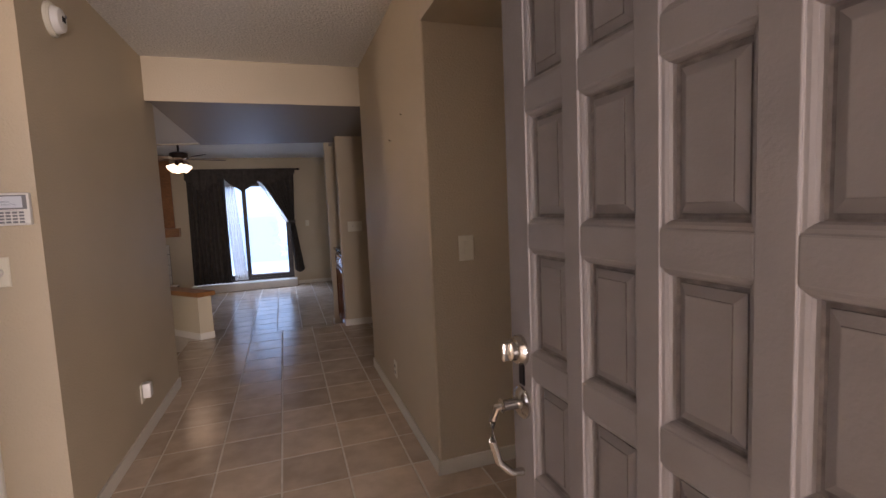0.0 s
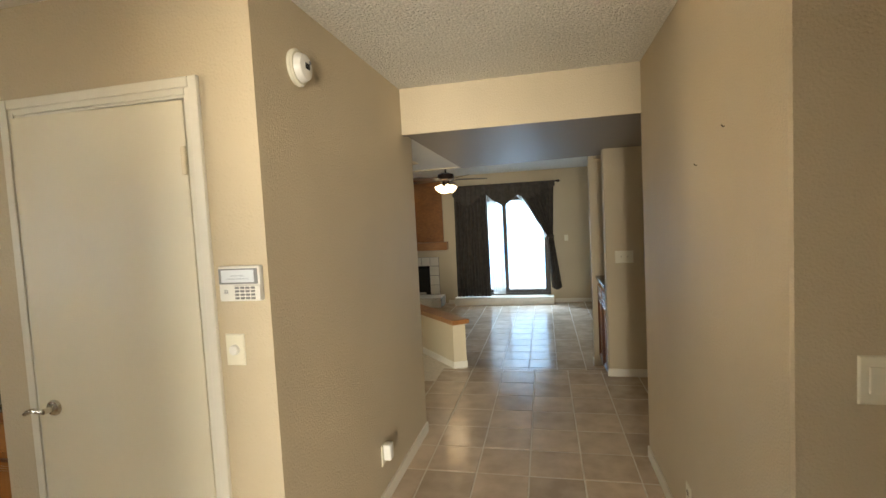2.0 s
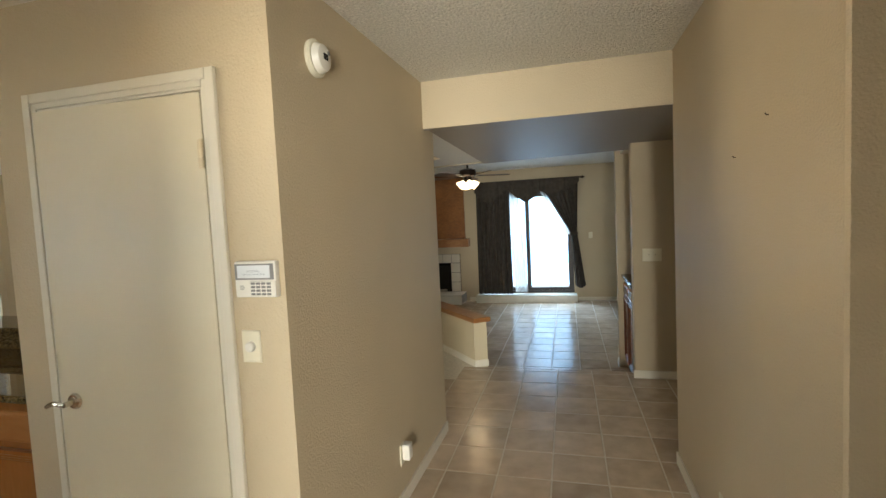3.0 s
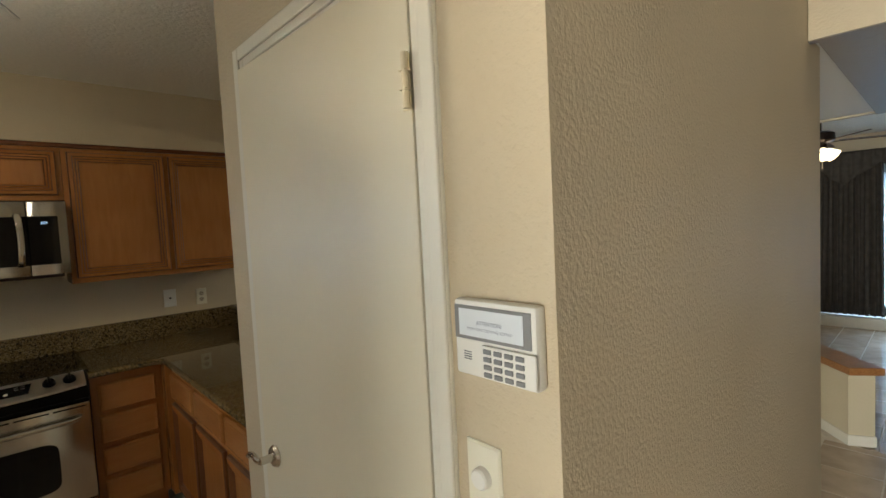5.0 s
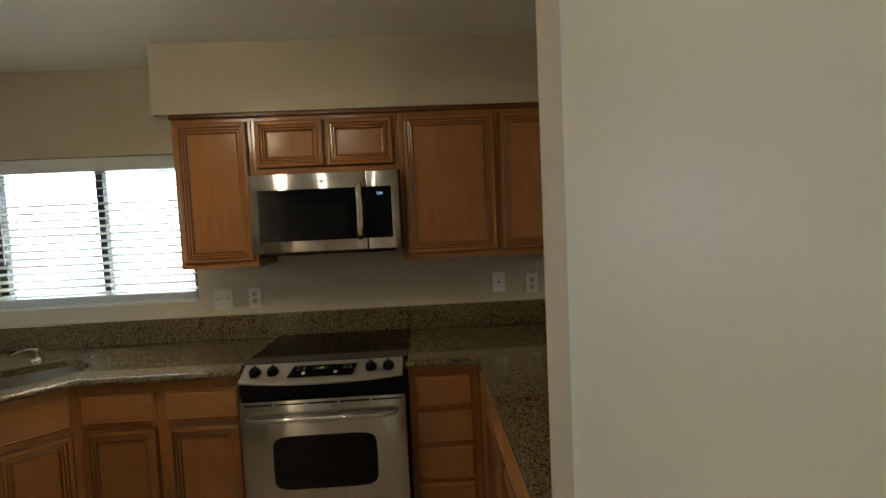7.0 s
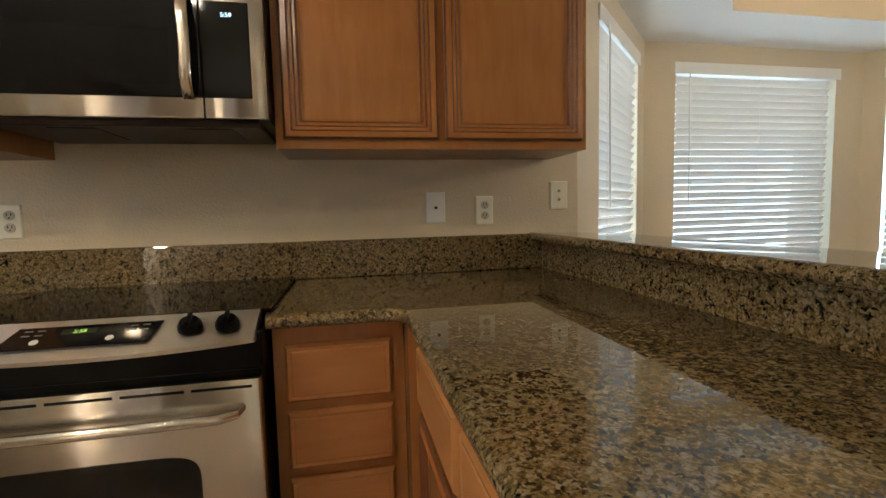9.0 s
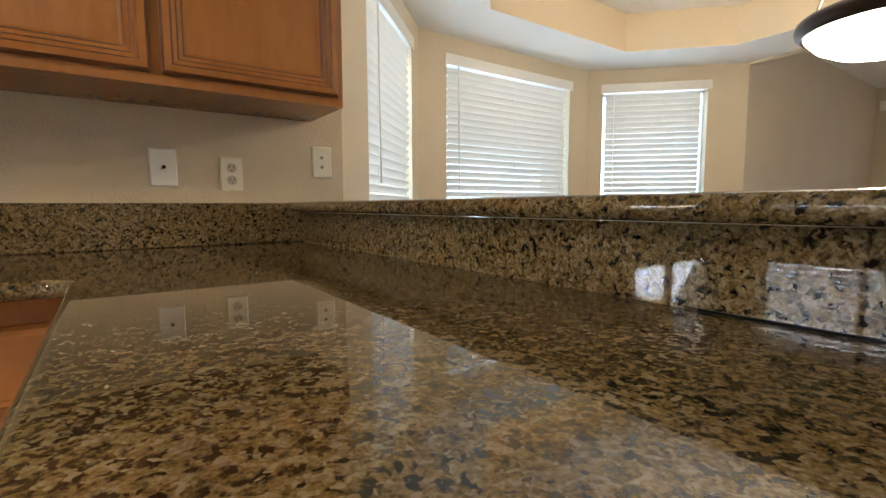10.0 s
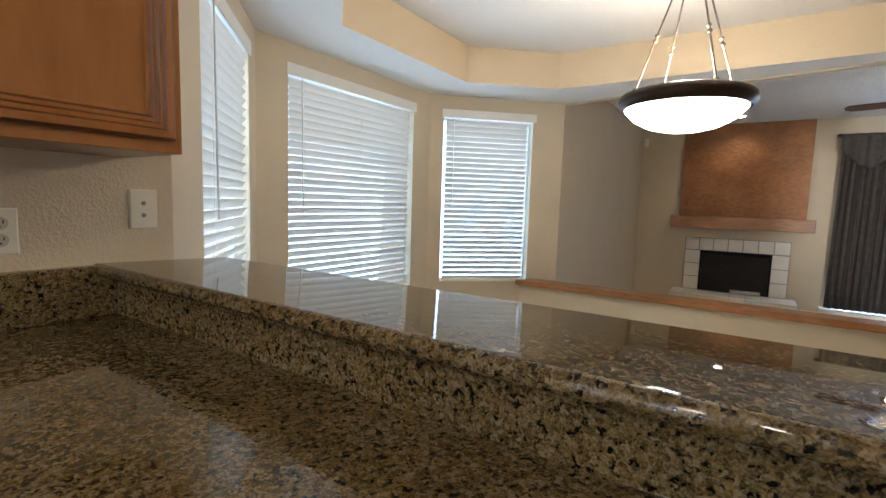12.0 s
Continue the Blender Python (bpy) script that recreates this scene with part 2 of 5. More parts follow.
SATIN = mat("satin_steel", (0.66, 0.63, 0.58), 0.36, 1.0, bump=0.0002, bump_size=300)
DARK_METAL = mat("oil_rubbed_bronze", (0.035, 0.022, 0.017), 0.35, 0.7)
ROD_METAL = mat("antique_pewter", (0.17, 0.135, 0.10), 0.4, 0.8)
PLASTIC = mat("white_plastic", (0.78, 0.76, 0.70), 0.35)
IVORY = mat("ivory_plastic", (0.76, 0.72, 0.58), 0.38)
SOCKET = mat("aged_ivory", (0.50, 0.45, 0.34), 0.42)
GREY_KEY = mat("grey_rubber_key", (0.22, 0.22, 0.22), 0.5)
SCREEN = mat("display_grey", (0.74, 0.77, 0.80), 0.2)
BLUE_LED = glow("clock_digits", (0.45, 0.7, 1.0), 2)
GREEN_LED = glow("clock_digits_green", (0.50, 0.9, 0.15), 0.5)
BLIND = mat("blind_slat", (0.74, 0.72, 0.66), 0.4)
_n, _l = BLIND.node_tree.nodes, BLIND.node_tree.links
_d = _n.new("ShaderNodeBsdfTranslucent")
_d.inputs["Color"].default_value = (0.80, 0.76, 0.66, 1)
_m = _n.new("ShaderNodeMixShader")
_m.inputs[0].default_value = 0.03
_l.new(_n["Principled BSDF"].outputs[0], _m.inputs[1])
_l.new(_d.outputs[0], _m.inputs[2])
_l.new(_m.outputs[0], _n["Material Output"].inputs["Surface"])
FRAME_DARK = mat("bronze_aluminium", (0.03, 0.028, 0.027), 0.4, 0.5)
VINYL = mat("white_vinyl", (0.72, 0.70, 0.66), 0.4)
PANE = glass("window_glass")
CURTAIN = mat("brown_curtain", (0.055, 0.046, 0.037), 0.8, grain=0.25, grain_size=14, bump=0.001, bump_size=300)
SHEER = bpy.data.materials.new("sheer_cloth")
SHEER.use_nodes = True
_n, _l = SHEER.node_tree.nodes, SHEER.node_tree.links
_t = _n.new("ShaderNodeBsdfTransparent")
_d = _n.new("ShaderNodeBsdfTranslucent")
_d.inputs["Color"].default_value = (0.62, 0.57, 0.50, 1)
_m = _n.new("ShaderNodeMixShader")
_m.inputs[0].default_value = 0.8
_l.new(_t.outputs[0], _m.inputs[1])
_l.new(_d.outputs[0], _m.inputs[2])
_l.new(_m.outputs[0], _n["Material Output"].inputs["Surface"])
COPPER = trowelled("copper_plaster", (0.185, 0.070, 0.018), (0.285, 0.122, 0.036))
HEARTH_GROUT = mat("hearth_grout", (0.22, 0.195, 0.165), 0.9, grain=0.15, grain_size=40)
WHITE_TILE = mat("white_tile", (0.68, 0.64, 0.56), 0.3, patch=0.06, patch_size=6)
FIREBOX_BLACK = mat("firebox_black", (0.012, 0.011, 0.010), 0.9, grain=0.3, grain_size=20, bump=0.004, bump_size=40)
LAMP_GLASS = glow("lit_lamp_glass", (1.0, 0.93, 0.80), 7)
SHADE_GLASS = glow("lit_fan_shade", (1.0, 0.80, 0.52), 5)
TRACK_GLASS = glow("lit_track_glass", (1.0, 0.88, 0.68), 55)
SPOT_GLASS = glow("lit_spot_glass", (1.0, 0.86, 0.62), 12)
CONCRETE = mat("patio_concrete", (0.45, 0.43, 0.40), 0.85, grain=0.1, grain_size=12, patch=0.1, patch_size=0.7)
GRAVEL = mat("gravel_ground", (0.36, 0.31, 0.25), 0.95, grain=0.3, grain_size=25, patch=0.15, patch_size=0.4)
BLOCK = mat("block_wall", (0.42, 0.38, 0.33), 0.9, grain=0.12, grain_size=30, bump=0.003, bump_size=80)
LEAF = mat("leaf_green", (0.06, 0.11, 0.035), 0.5, grain=0.3, grain_size=8)
BARK = mat("bark", (0.12, 0.085, 0.055), 0.9, bump=0.01, bump_size=20)


# ---- mesh helpers ----
def box(bm, x0, x1, y0, y1, z0, z1, bevel=0.0, segs=2):
    vs = [bm.verts.new((x, y, z)) for x in (x0, x1) for y in (y0, y1) for z in (z0, z1)]
    q = ((0, 1, 3, 2), (4, 6, 7, 5), (0, 4, 5, 1), (2, 3, 7, 6), (0, 2, 6, 4), (1, 5, 7, 3))
    fs = [bm.faces.new([vs[i] for i in f]) for f in q]
    if bevel:
        es = list({e for f in fs for e in f.edges})
        bmesh.ops.bevel(bm, geom=es, offset=bevel, segments=segs, profile=0.5, affect="EDGES")
    return bm


def prism(bm, outline, z0, z1, bevel=0.0):
    lo = [bm.verts.new((x, y, z0)) for x, y in outline]
    hi = [bm.verts.new((x, y, z1)) for x, y in outline]
    n = len(outline)
    fs = [bm.faces.new(lo[::-1]), bm.faces.new(hi)]
    fs += [bm.faces.new((lo[i], lo[(i + 1) % n], hi[(i + 1) % n], hi[i])) for i in range(n)]
    if bevel:
        bmesh.ops.bevel(bm, geom=list({e for e in fs[1].edges} | {e for e in fs[0].edges}), offset=bevel, segments=3, profile=0.5, affect="EDGES")
    return bm


def lathe(bm, profile, n=28, m=None):
    """Turns (radius, z) pairs round z."""
    rings = []
    for r, z in profile:
        if r < 1e-5:
            rings.append([bm.verts.new((0, 0, z))])
        else:
            rings.append([bm.verts.new((r * math.cos(2 * math.pi * i / n), r * math.sin(2 * math.pi * i / n), z)) for i in range(n)])
    for a, b in zip(rings, rings[1:]):
        for i in range(n):
            j = (i + 1) % n
            f = [a[i % len(a)], a[j % len(a)], b[j % len(b)], b[i % len(b)]]
            f = [v for k, v in enumerate(f) if v not in f[:k]]
            if len(f) > 2:
                bm.faces.new(f)
    if m is not None:
        bmesh.ops.transform(bm, matrix=m, verts=[v for r in rings for v in r])
    return bm


def tube(bm, points, radius, n=10):
    pts = [Vector(p) for p in points]
    rings = []
    up = Vector((0, 0, 1))
    for i, p in enumerate(pts):
        d = (pts[min(i + 1, len(pts) - 1)] - pts[max(i - 1, 0)]).normalized()
        side = d.cross(up)
        if side.length < 0.05:
            side = d.cross(Vector((0, 1, 0)))
        side.normalize()
        top = side.cross(d)
        rings.append([bm.verts.new(p + radius * (math.cos(a) * side + math.sin(a) * top)) for a in (2 * math.pi * k / n for k in range(n))])
    for a, b in zip(rings, rings[1:]):
        for i in range(n):
            bm.faces.new((a[i], a[(i + 1) % n], b[(i + 1) % n], b[i]))
    bm.faces.new(rings[0][::-1])
    bm.faces.new(rings[-1])
    return bm


def moulded(bm, x0, x1, z0, z1, profile, back=0.0):
    """A moulded panel that faces -y: concentric rings of (inset, y); closed behind at y = back."""
    rings = []
    for inset, y in profile:
        rings.append([bm.verts.new(p) for p in ((x0 + inset, y, z0 + inset), (x1 - inset, y, z0 + inset), (x1 - inset, y, z1 - inset), (x0 + inset, y, z1 - inset))])
    rear = [bm.verts.new(p) for p in ((x0, back, z0), (x1, back, z0), (x1, back, z1), (x0, back, z1))]
    for a, b in zip([rear] + rings, rings):
        for i in range(4):
            j = (i + 1) % 4
            bm.faces.new((a[i], a[j], b[j], b[i]))
    bm.faces.new(rings[-1])
    bm.faces.new(rear[::-1])
    return bm


def mesh_of(bm, name, material, smooth=False):
    bmesh.ops.recalc_face_normals(bm, faces=bm.faces)
    me = bpy.data.meshes.new(name)
    bm.to_mesh(me)
    bm.free()
    for mt in (material if isinstance(material, (list, tuple)) else [material]):
        me.materials.append(mt)
    if smooth:
        me.polygons.foreach_set("use_smooth", [True] * len(me.polygons))
        me.set_sharp_from_angle(angle=radians(35))
    return me


def part(name, bm, material, parent, label="", smooth=False, m=None):
    ob = new(name, mesh_of(bm, name, material, smooth))
    ob.parent = parent
    if m is not None:
        ob.matrix_basis = m
    if label:
        tagged(ob, label)
    return ob


def thing(name, at, label, category, group="", rz=0.0):
    ob = new(name)
    ob.empty_display_size = 0.1
    ob.matrix_basis = pose(*at, 0, 0, rz)
    return tagged(ob, label, category, group)


def solid(name, bm, material, label, category, kind="", group="", at=(0, 0, 0), rz=0.0, smooth=False):
    ob = new(name, mesh_of(bm, name, material, smooth))
    ob.matrix_basis = pose(*at, 0, 0, rz)
    return tagged(ob, label, category, group, kind)


def structure(name, boxes, material, label, category="wall", bevel=0.0):
    bm = bmesh.new()
    for b in boxes:
        box(bm, *b, bevel)
    return solid(name, bm, material, label, category, "structure")


# ---- the place: levels and lines ----
CEIL_Z, LOW_Z, LIV_Z, LIV_CEIL = 2.50, 2.19, -0.20, 2.53
TOP = 2.75

# walls
bm = bmesh.new()
prism(bm, [(-0.92, 2.50), (-0.830, 2.50), (-0.800, 4.375), (-0.92, 4.375)], 0, TOP)
solid("wall_hall_left", bm, PAINT, "tan textured hall wall", "wall", "structure")
bm = bmesh.new()
prism(bm, [(0.74, 2.380), (0.748, 2.372), (2.52, 2.372), (2.52, 2.50), (0.86, 2.50), (0.86, 4.16), (0.74, 4.16)], 0, TOP)
solid("wall_hall_right", bm, PAINT, "tan textured hall wall with a rounded corner", "wall", "structure")
structure("wall_closet_front", [(-2.12, -1.885, 2.50, 2.60, 0, TOP), (-1.110, -0.92, 2.50, 2.60, 0, TOP), (-1.885, -1.110, 2.50, 2.60, 2.085, TOP)], PAINT, "tan textured wall around a closet door")
structure("wall_closet_side", [(-2.12, -2.02, 2.60, 3.55, 0, TOP), (-2.02, -0.92, 3.45, 3.55, 0, TOP)], PAINT, "plain tan closet wall")
structure("wall_entry_right", [(2.40, 2.52, 0.20, 2.372, 0, TOP)], PAINT, "tan textured wall in a shaded nook")
structure("wall_front", [(-1.30, -0.37, 0.02, 0.20, 0, TOP), (0.57, 2.52, 0.02, 0.20, 0, TOP), (-0.37, 0.57, 0.02, 0.20, 2.06, TOP)], PAINT, "tan textured wall around the front doorway")
structure("wall_kitchen_front", [(-1.30, -1.18, -0.55, 0.02, 0, TOP), (-4.34, -3.98, -0.55, -0.42, 0, TOP), (-2.70, -1.30, -0.55, -0.42, 0, TOP), (-3.98, -2.70, -0.55, -0.42, 0, 1.13), (-3.98, -2.70, -0.55, -0.42, 2.005, TOP)], PAINT, "tan kitchen wall around a sink window")
structure("wall_stove", [(-4.34, -4.18, -0.42, -0.22, 0, TOP), (-4.34, -4.18, -0.22, 0.955, 0, 1.13), (-4.34, -4.18, -0.22, 0.955, 2.005, TOP), (-4.34, -4.18, 0.955, 3.364, 0, TOP)], PAINT, "tan textured kitchen wall with a window opening")
structure("wall_nook_front", [(0.86, 2.40, 4.06, 4.16, 0, TOP)], PAINT, "plain tan wall of a dark side passage")
structure("wall_passage_end", [(2.40, 2.52, 4.06, 11.0, LIV_Z, TOP)], PAINT, "plain tan wall")
structure("wall_bar_near", [(0.694, 2.40, 5.713, 5.85, LIV_Z, TOP)], PAINT, "tan wall end beside the bar niche", bevel=0.01)
structure("wall_bar_far", [(0.65, 2.40, 6.65, 6.77, LIV_Z, TOP), (1.30, 1.40, 5.85, 6.65, LIV_Z, TOP), (0.70, 1.30, 5.85, 6.65, 2.20, TOP)], PAINT, "tan wing wall of the bar niche")
structure("wall_living_left", [(-4.33, -4.21, 7.04, 11.0, LIV_Z, TOP)], PAINT, "tan living room wall in cool daylight")
structure("wall_living_far", [(-4.33, -1.62, 10.86, 11.02, LIV_Z, TOP), (0.22, 2.40, 10.86, 11.02, LIV_Z, TOP), (-1.62, 0.22, 10.86, 11.02, 2.06, TOP), (-1.62, 0.22, 10.86, 11.02, LIV_Z, -0.04)], PAINT, "tan living room wall around a sliding door")


def bay_wall(name, a, b, lo, hi, z0, z1, out):
    """A wall from a to b with an opening between the distances lo and hi along it."""
    a, b = Vector((*a, 0)), Vector((*b, 0))
    d = b - a
    L = d.length
    bm = bmesh.new()
    for p in ((0, lo, 0, TOP), (hi, L, 0, TOP), (lo, hi, 0, z0), (lo, hi, z1, TOP)):
        box(bm, p[0], p[1], min(0, out), max(0, out), p[2], p[3])
    return solid(name, bm, PAINT, "tan bay wall around a tall window", "wall", "structure", at=a, rz=math.degrees(math.atan2(d.y, d.x)))


BAY = ((-4.18, 3.364), (-5.15, 4.345), (-5.15, 6.14), (-4.21, 7.04))
bay_wall("wall_bay_near", BAY[0], BAY[1], 0.32, 1.18, 0.50, 2.02, 0.14)
bay_wall("wall_bay_middle", BAY[1], BAY[2], 0.235, 1.55, 0.50, 2.02, 0.14)
bay_wall("wall_bay_far", BAY[2], BAY[3], 0.13, 0.99, 0.50, 2.02, 0.14)

# half wall with an oak cap, between the dining floor and the sunken living room
HALF = [(-0.745, 5.93), (-0.87, 5.865), (-1.62, 6.745), (-4.46, 6.745), (-4.40, 6.865), (-1.56, 6.865)]
bm = bmesh.new()
prism(bm, HALF, LIV_Z, 0.47)
solid("half_wall", bm, mat("half_wall_paint", (0.60, 0.52, 0.36), 0.45, bump=0.0015, bump_size=75), "cream half wall between dining area and sunken room", "half wall", "structure")
bm = bmesh.new()
prism(bm, [(-0.70, 5.94), (-0.86, 5.825), (-1.60, 6.705), (-4.49, 6.705), (-4.36, 6.905), (-1.52, 6.905)], 0.474, 0.525, 0.008)
solid("half_wall_cap", bm, OAK, "stained oak cap on the half wall", "wall cap", "structure")

# ceilings and the headers between them
structure("ceiling_entry", [(-1.24, 2.45, -0.50, 4.142, CEIL_Z, TOP)], CEIL, "off-white popcorn ceiling", "ceiling")
structure("ceiling_kitchen", [(-4.30, -1.24, -0.50, 4.142, CEIL_Z, TOP)], KITCHEN_CEIL, "off-white lightly textured kitchen ceiling", "ceiling")
structure("soffit_hall", [(-0.80, 2.40, 4.142, 4.16, LOW_Z, CEIL_Z)], PAINT, "tan header across the end of the hall", "soffit")
EDGE = [(2.40, 6.00), (0.65, 6.20), (-4.16, 7.0)]
bm = bmesh.new()
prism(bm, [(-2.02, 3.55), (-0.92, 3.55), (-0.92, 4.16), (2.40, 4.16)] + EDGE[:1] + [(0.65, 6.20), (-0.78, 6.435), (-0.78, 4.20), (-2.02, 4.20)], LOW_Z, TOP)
solid("ceiling_passage", bm, KNOCK_SHADED, "low knockdown-textured ceiling past the hall, shade in its colour", "ceiling", "structure")
TRAY = [(-4.65, 4.55), (-4.65, 5.94), (-4.07, 6.47), (-1.70, 6.43), (-1.15, 5.90), (-1.15, 4.50), (-1.70, 4.00), (-4.07, 4.00)]
bm = bmesh.new()
outer = [(-5.15, 4.345), (-5.15, 6.14), (-4.21, 7.04), (-0.784, 6.44), (-0.784, 4.20), (-2.02, 4.18), (-2.12, 3.40), (-4.18, 3.364)]
for i in range(8):
    j = (i + 1) % 8
    a, b, c, d = outer[i], outer[j], TRAY[j], TRAY[i]
    lo = [bm.verts.new((x, y, 2.215)) for x, y in (a, b, c, d)]
    hi = [bm.verts.new((x, y, TOP)) for x, y in (a, b, c, d)]
    bm.faces.new(lo)
    bm.faces.new((lo[0], lo[1], hi[1], hi[0]))
bmesh.ops.remove_doubles(bm, verts=bm.verts, dist=0.001)
solid("ceiling_dining", bm, SMOOTH_CEIL, "pale dining ceiling around a tray recess", "ceiling", "structure")
bm = bmesh.new()
for i in range(8):
    (ax, ay), (bx, by) = TRAY[i], TRAY[(i + 1) % 8]
    q = [bm.verts.new(p) for p in ((ax, ay, 2.217), (bx, by, 2.217), (bx, by, 2.50), (ax, ay, 2.50))]
    bm.faces.new(q)
bmesh.ops.remove_doubles(bm, verts=bm.verts, dist=0.001)
solid("tray_wall", bm, mat("tray_paint", (0.62, 0.50, 0.33), 0.5, bump=0.0015, bump_size=75), "warm tan sides of the tray ceiling", "ceiling", "structure")
bm = bmesh.new()
prism(bm, [(x * 1.0, y) for x, y in TRAY], 2.50, TOP)
solid("ceiling_tray", bm, SMOOTH_CEIL, "pale tray ceiling above the dining lamp", "ceiling", "structure")
bm = bmesh.new()
prism(bm, [(-4.30, 6.90), (-0.80, 6.30), (2.50, 5.90), (2.50, 11.0), (-4.30, 11.0)], LIV_CEIL, TOP)
solid("ceiling_living", bm, CEIL, "pale textured living room ceiling", "ceiling", "structure")
bm = bmesh.new()
prism(bm, [(-4.21, 7.04), (-0.784, 6.44), (0.66, 6.20), (2.40, 5.98), (2.40, 6.04), (0.66, 6.26), (-0.784, 6.50), (-4.21, 7.10)], LOW_Z + 0.012, LIV_CEIL)
solid("header_living", bm, PAINT, "tan header at the living room edge", "header", "structure")
structure("soffit_kitchen", [(-4.18, -3.845, 0.955, 3.30, 2.147, CEIL_Z)], PAINT, "tan soffit above the kitchen cabinets", "soffit")
structure("header_kitchen", [(-4.18, -2.12, 3.30, 3.364, 2.16, CEIL_Z)], PAINT, "tan header between kitchen and dining area", "header")

# floors: slab with recessed grout; the tiles come last
bm = bmesh.new()
prism(bm, [(-5.3, -0.55), (2.40, -0.55), (2.40, 5.87), (-0.80, 5.87), (-1.60, 6.80), (-4.45, 6.80), (-5.3, 6.2)], -0.19, -0.0022)
FLOOR = solid("floor", bm, GROUT, "sand-coloured tiled floor with pale grout", "floor", "structure")
bm = bmesh.new()
box(bm, -4.3, 2.5, 5.80, 11.0, LIV_Z - 0.1, LIV_Z - 0.0022)
FLOOR_LIVING = solid("floor_living", bm, GROUT, "tiled floor of the sunken living room", "floor", "structure")
structure("floor_step", [(-0.76, 0.70, 5.868, 5.884, LIV_Z, -0.001)], TILE, "tile riser of the step down", "step")

# baseboards
structure("baseboard", [(0.728, 0.74, 2.36, 4.16, 0, 0.075), (0.728, 2.40, 2.36, 2.372, 0, 0.075),
                        (0.682, 2.40, 5.701, 5.713, 0, 0.075), (0.638, 0.65, 6.65, 6.77, LIV_Z, LIV_Z + 0.075), (0.65, 1.2, 6.77, 6.782, LIV_Z, LIV_Z + 0.075),
                        (0.30, 2.40, 10.848, 10.86, LIV_Z, LIV_Z + 0.075), (-1.95, -1.76, 10.848, 10.86, LIV_Z, LIV_Z + 0.075)], TRIM, "off-white painted baseboard", "baseboard", 0.003)
bm = bmesh.new()
prism(bm, [(-0.735, 5.925), (-0.87, 5.852), (-1.63, 6.735), (-4.4, 6.735), (-4.4, 6.747), (-1.62, 6.747), (-0.868, 5.867), (-0.744, 5.935)], 0, 0.07)
solid("baseboard_half_wall", bm, TRIM, "off-white baseboard along the half wall", "baseboard", "structure")

bm = bmesh.new()
prism(bm, [(-0.840, 2.50), (-0.818, 2.50), (-0.788, 4.375), (-0.81, 4.375)], 0, 0.075)
solid("baseboard_hall", bm, TRIM, "off-white baseboard along the hall wall", "baseboard", "structure")

# outside
bm = bmesh.new()
box(bm, -400, 400, -400, 400, -0.9, -0.40)
solid("ground", bm, GRAVEL, "pale gravel yard reaching to the horizon", "ground", "structure")
structure("patio", [(-3.2, 2.4, 11.03, 14.6, -0.40, -0.12)], CONCRETE, "sunlit concrete patio slab", "patio")
structure("garden_wall", [(-14, 14, 19.0, 19.2, -0.40, 1.25), (-14, -13.8, -6, 19, -0.40, 1.25)], BLOCK, "tan block garden wall", "garden wall")
structure("porch", [(-1.6, 1.8, -6.0, 0.0, -0.40, -0.02)], CONCRETE, "concrete front porch slab", "porch")
# unseen walls and roof, added to narrow the light through the front doorway
structure("wall_sky_block", [(-1.18, -1.06, -3.2, 0.02, -0.02, TOP), (1.60, 1.72, -3.2, 0.02, -0.02, TOP)], BLOCK, "added unseen side walls that block sky light at the doorway")
structure("ceiling_sky_block", [(-1.18, 1.72, -3.2, 0.02, TOP, TOP + 0.1)], SMOOTH_CEIL, "added unseen roof that blocks sky light at the doorway", "ceiling")


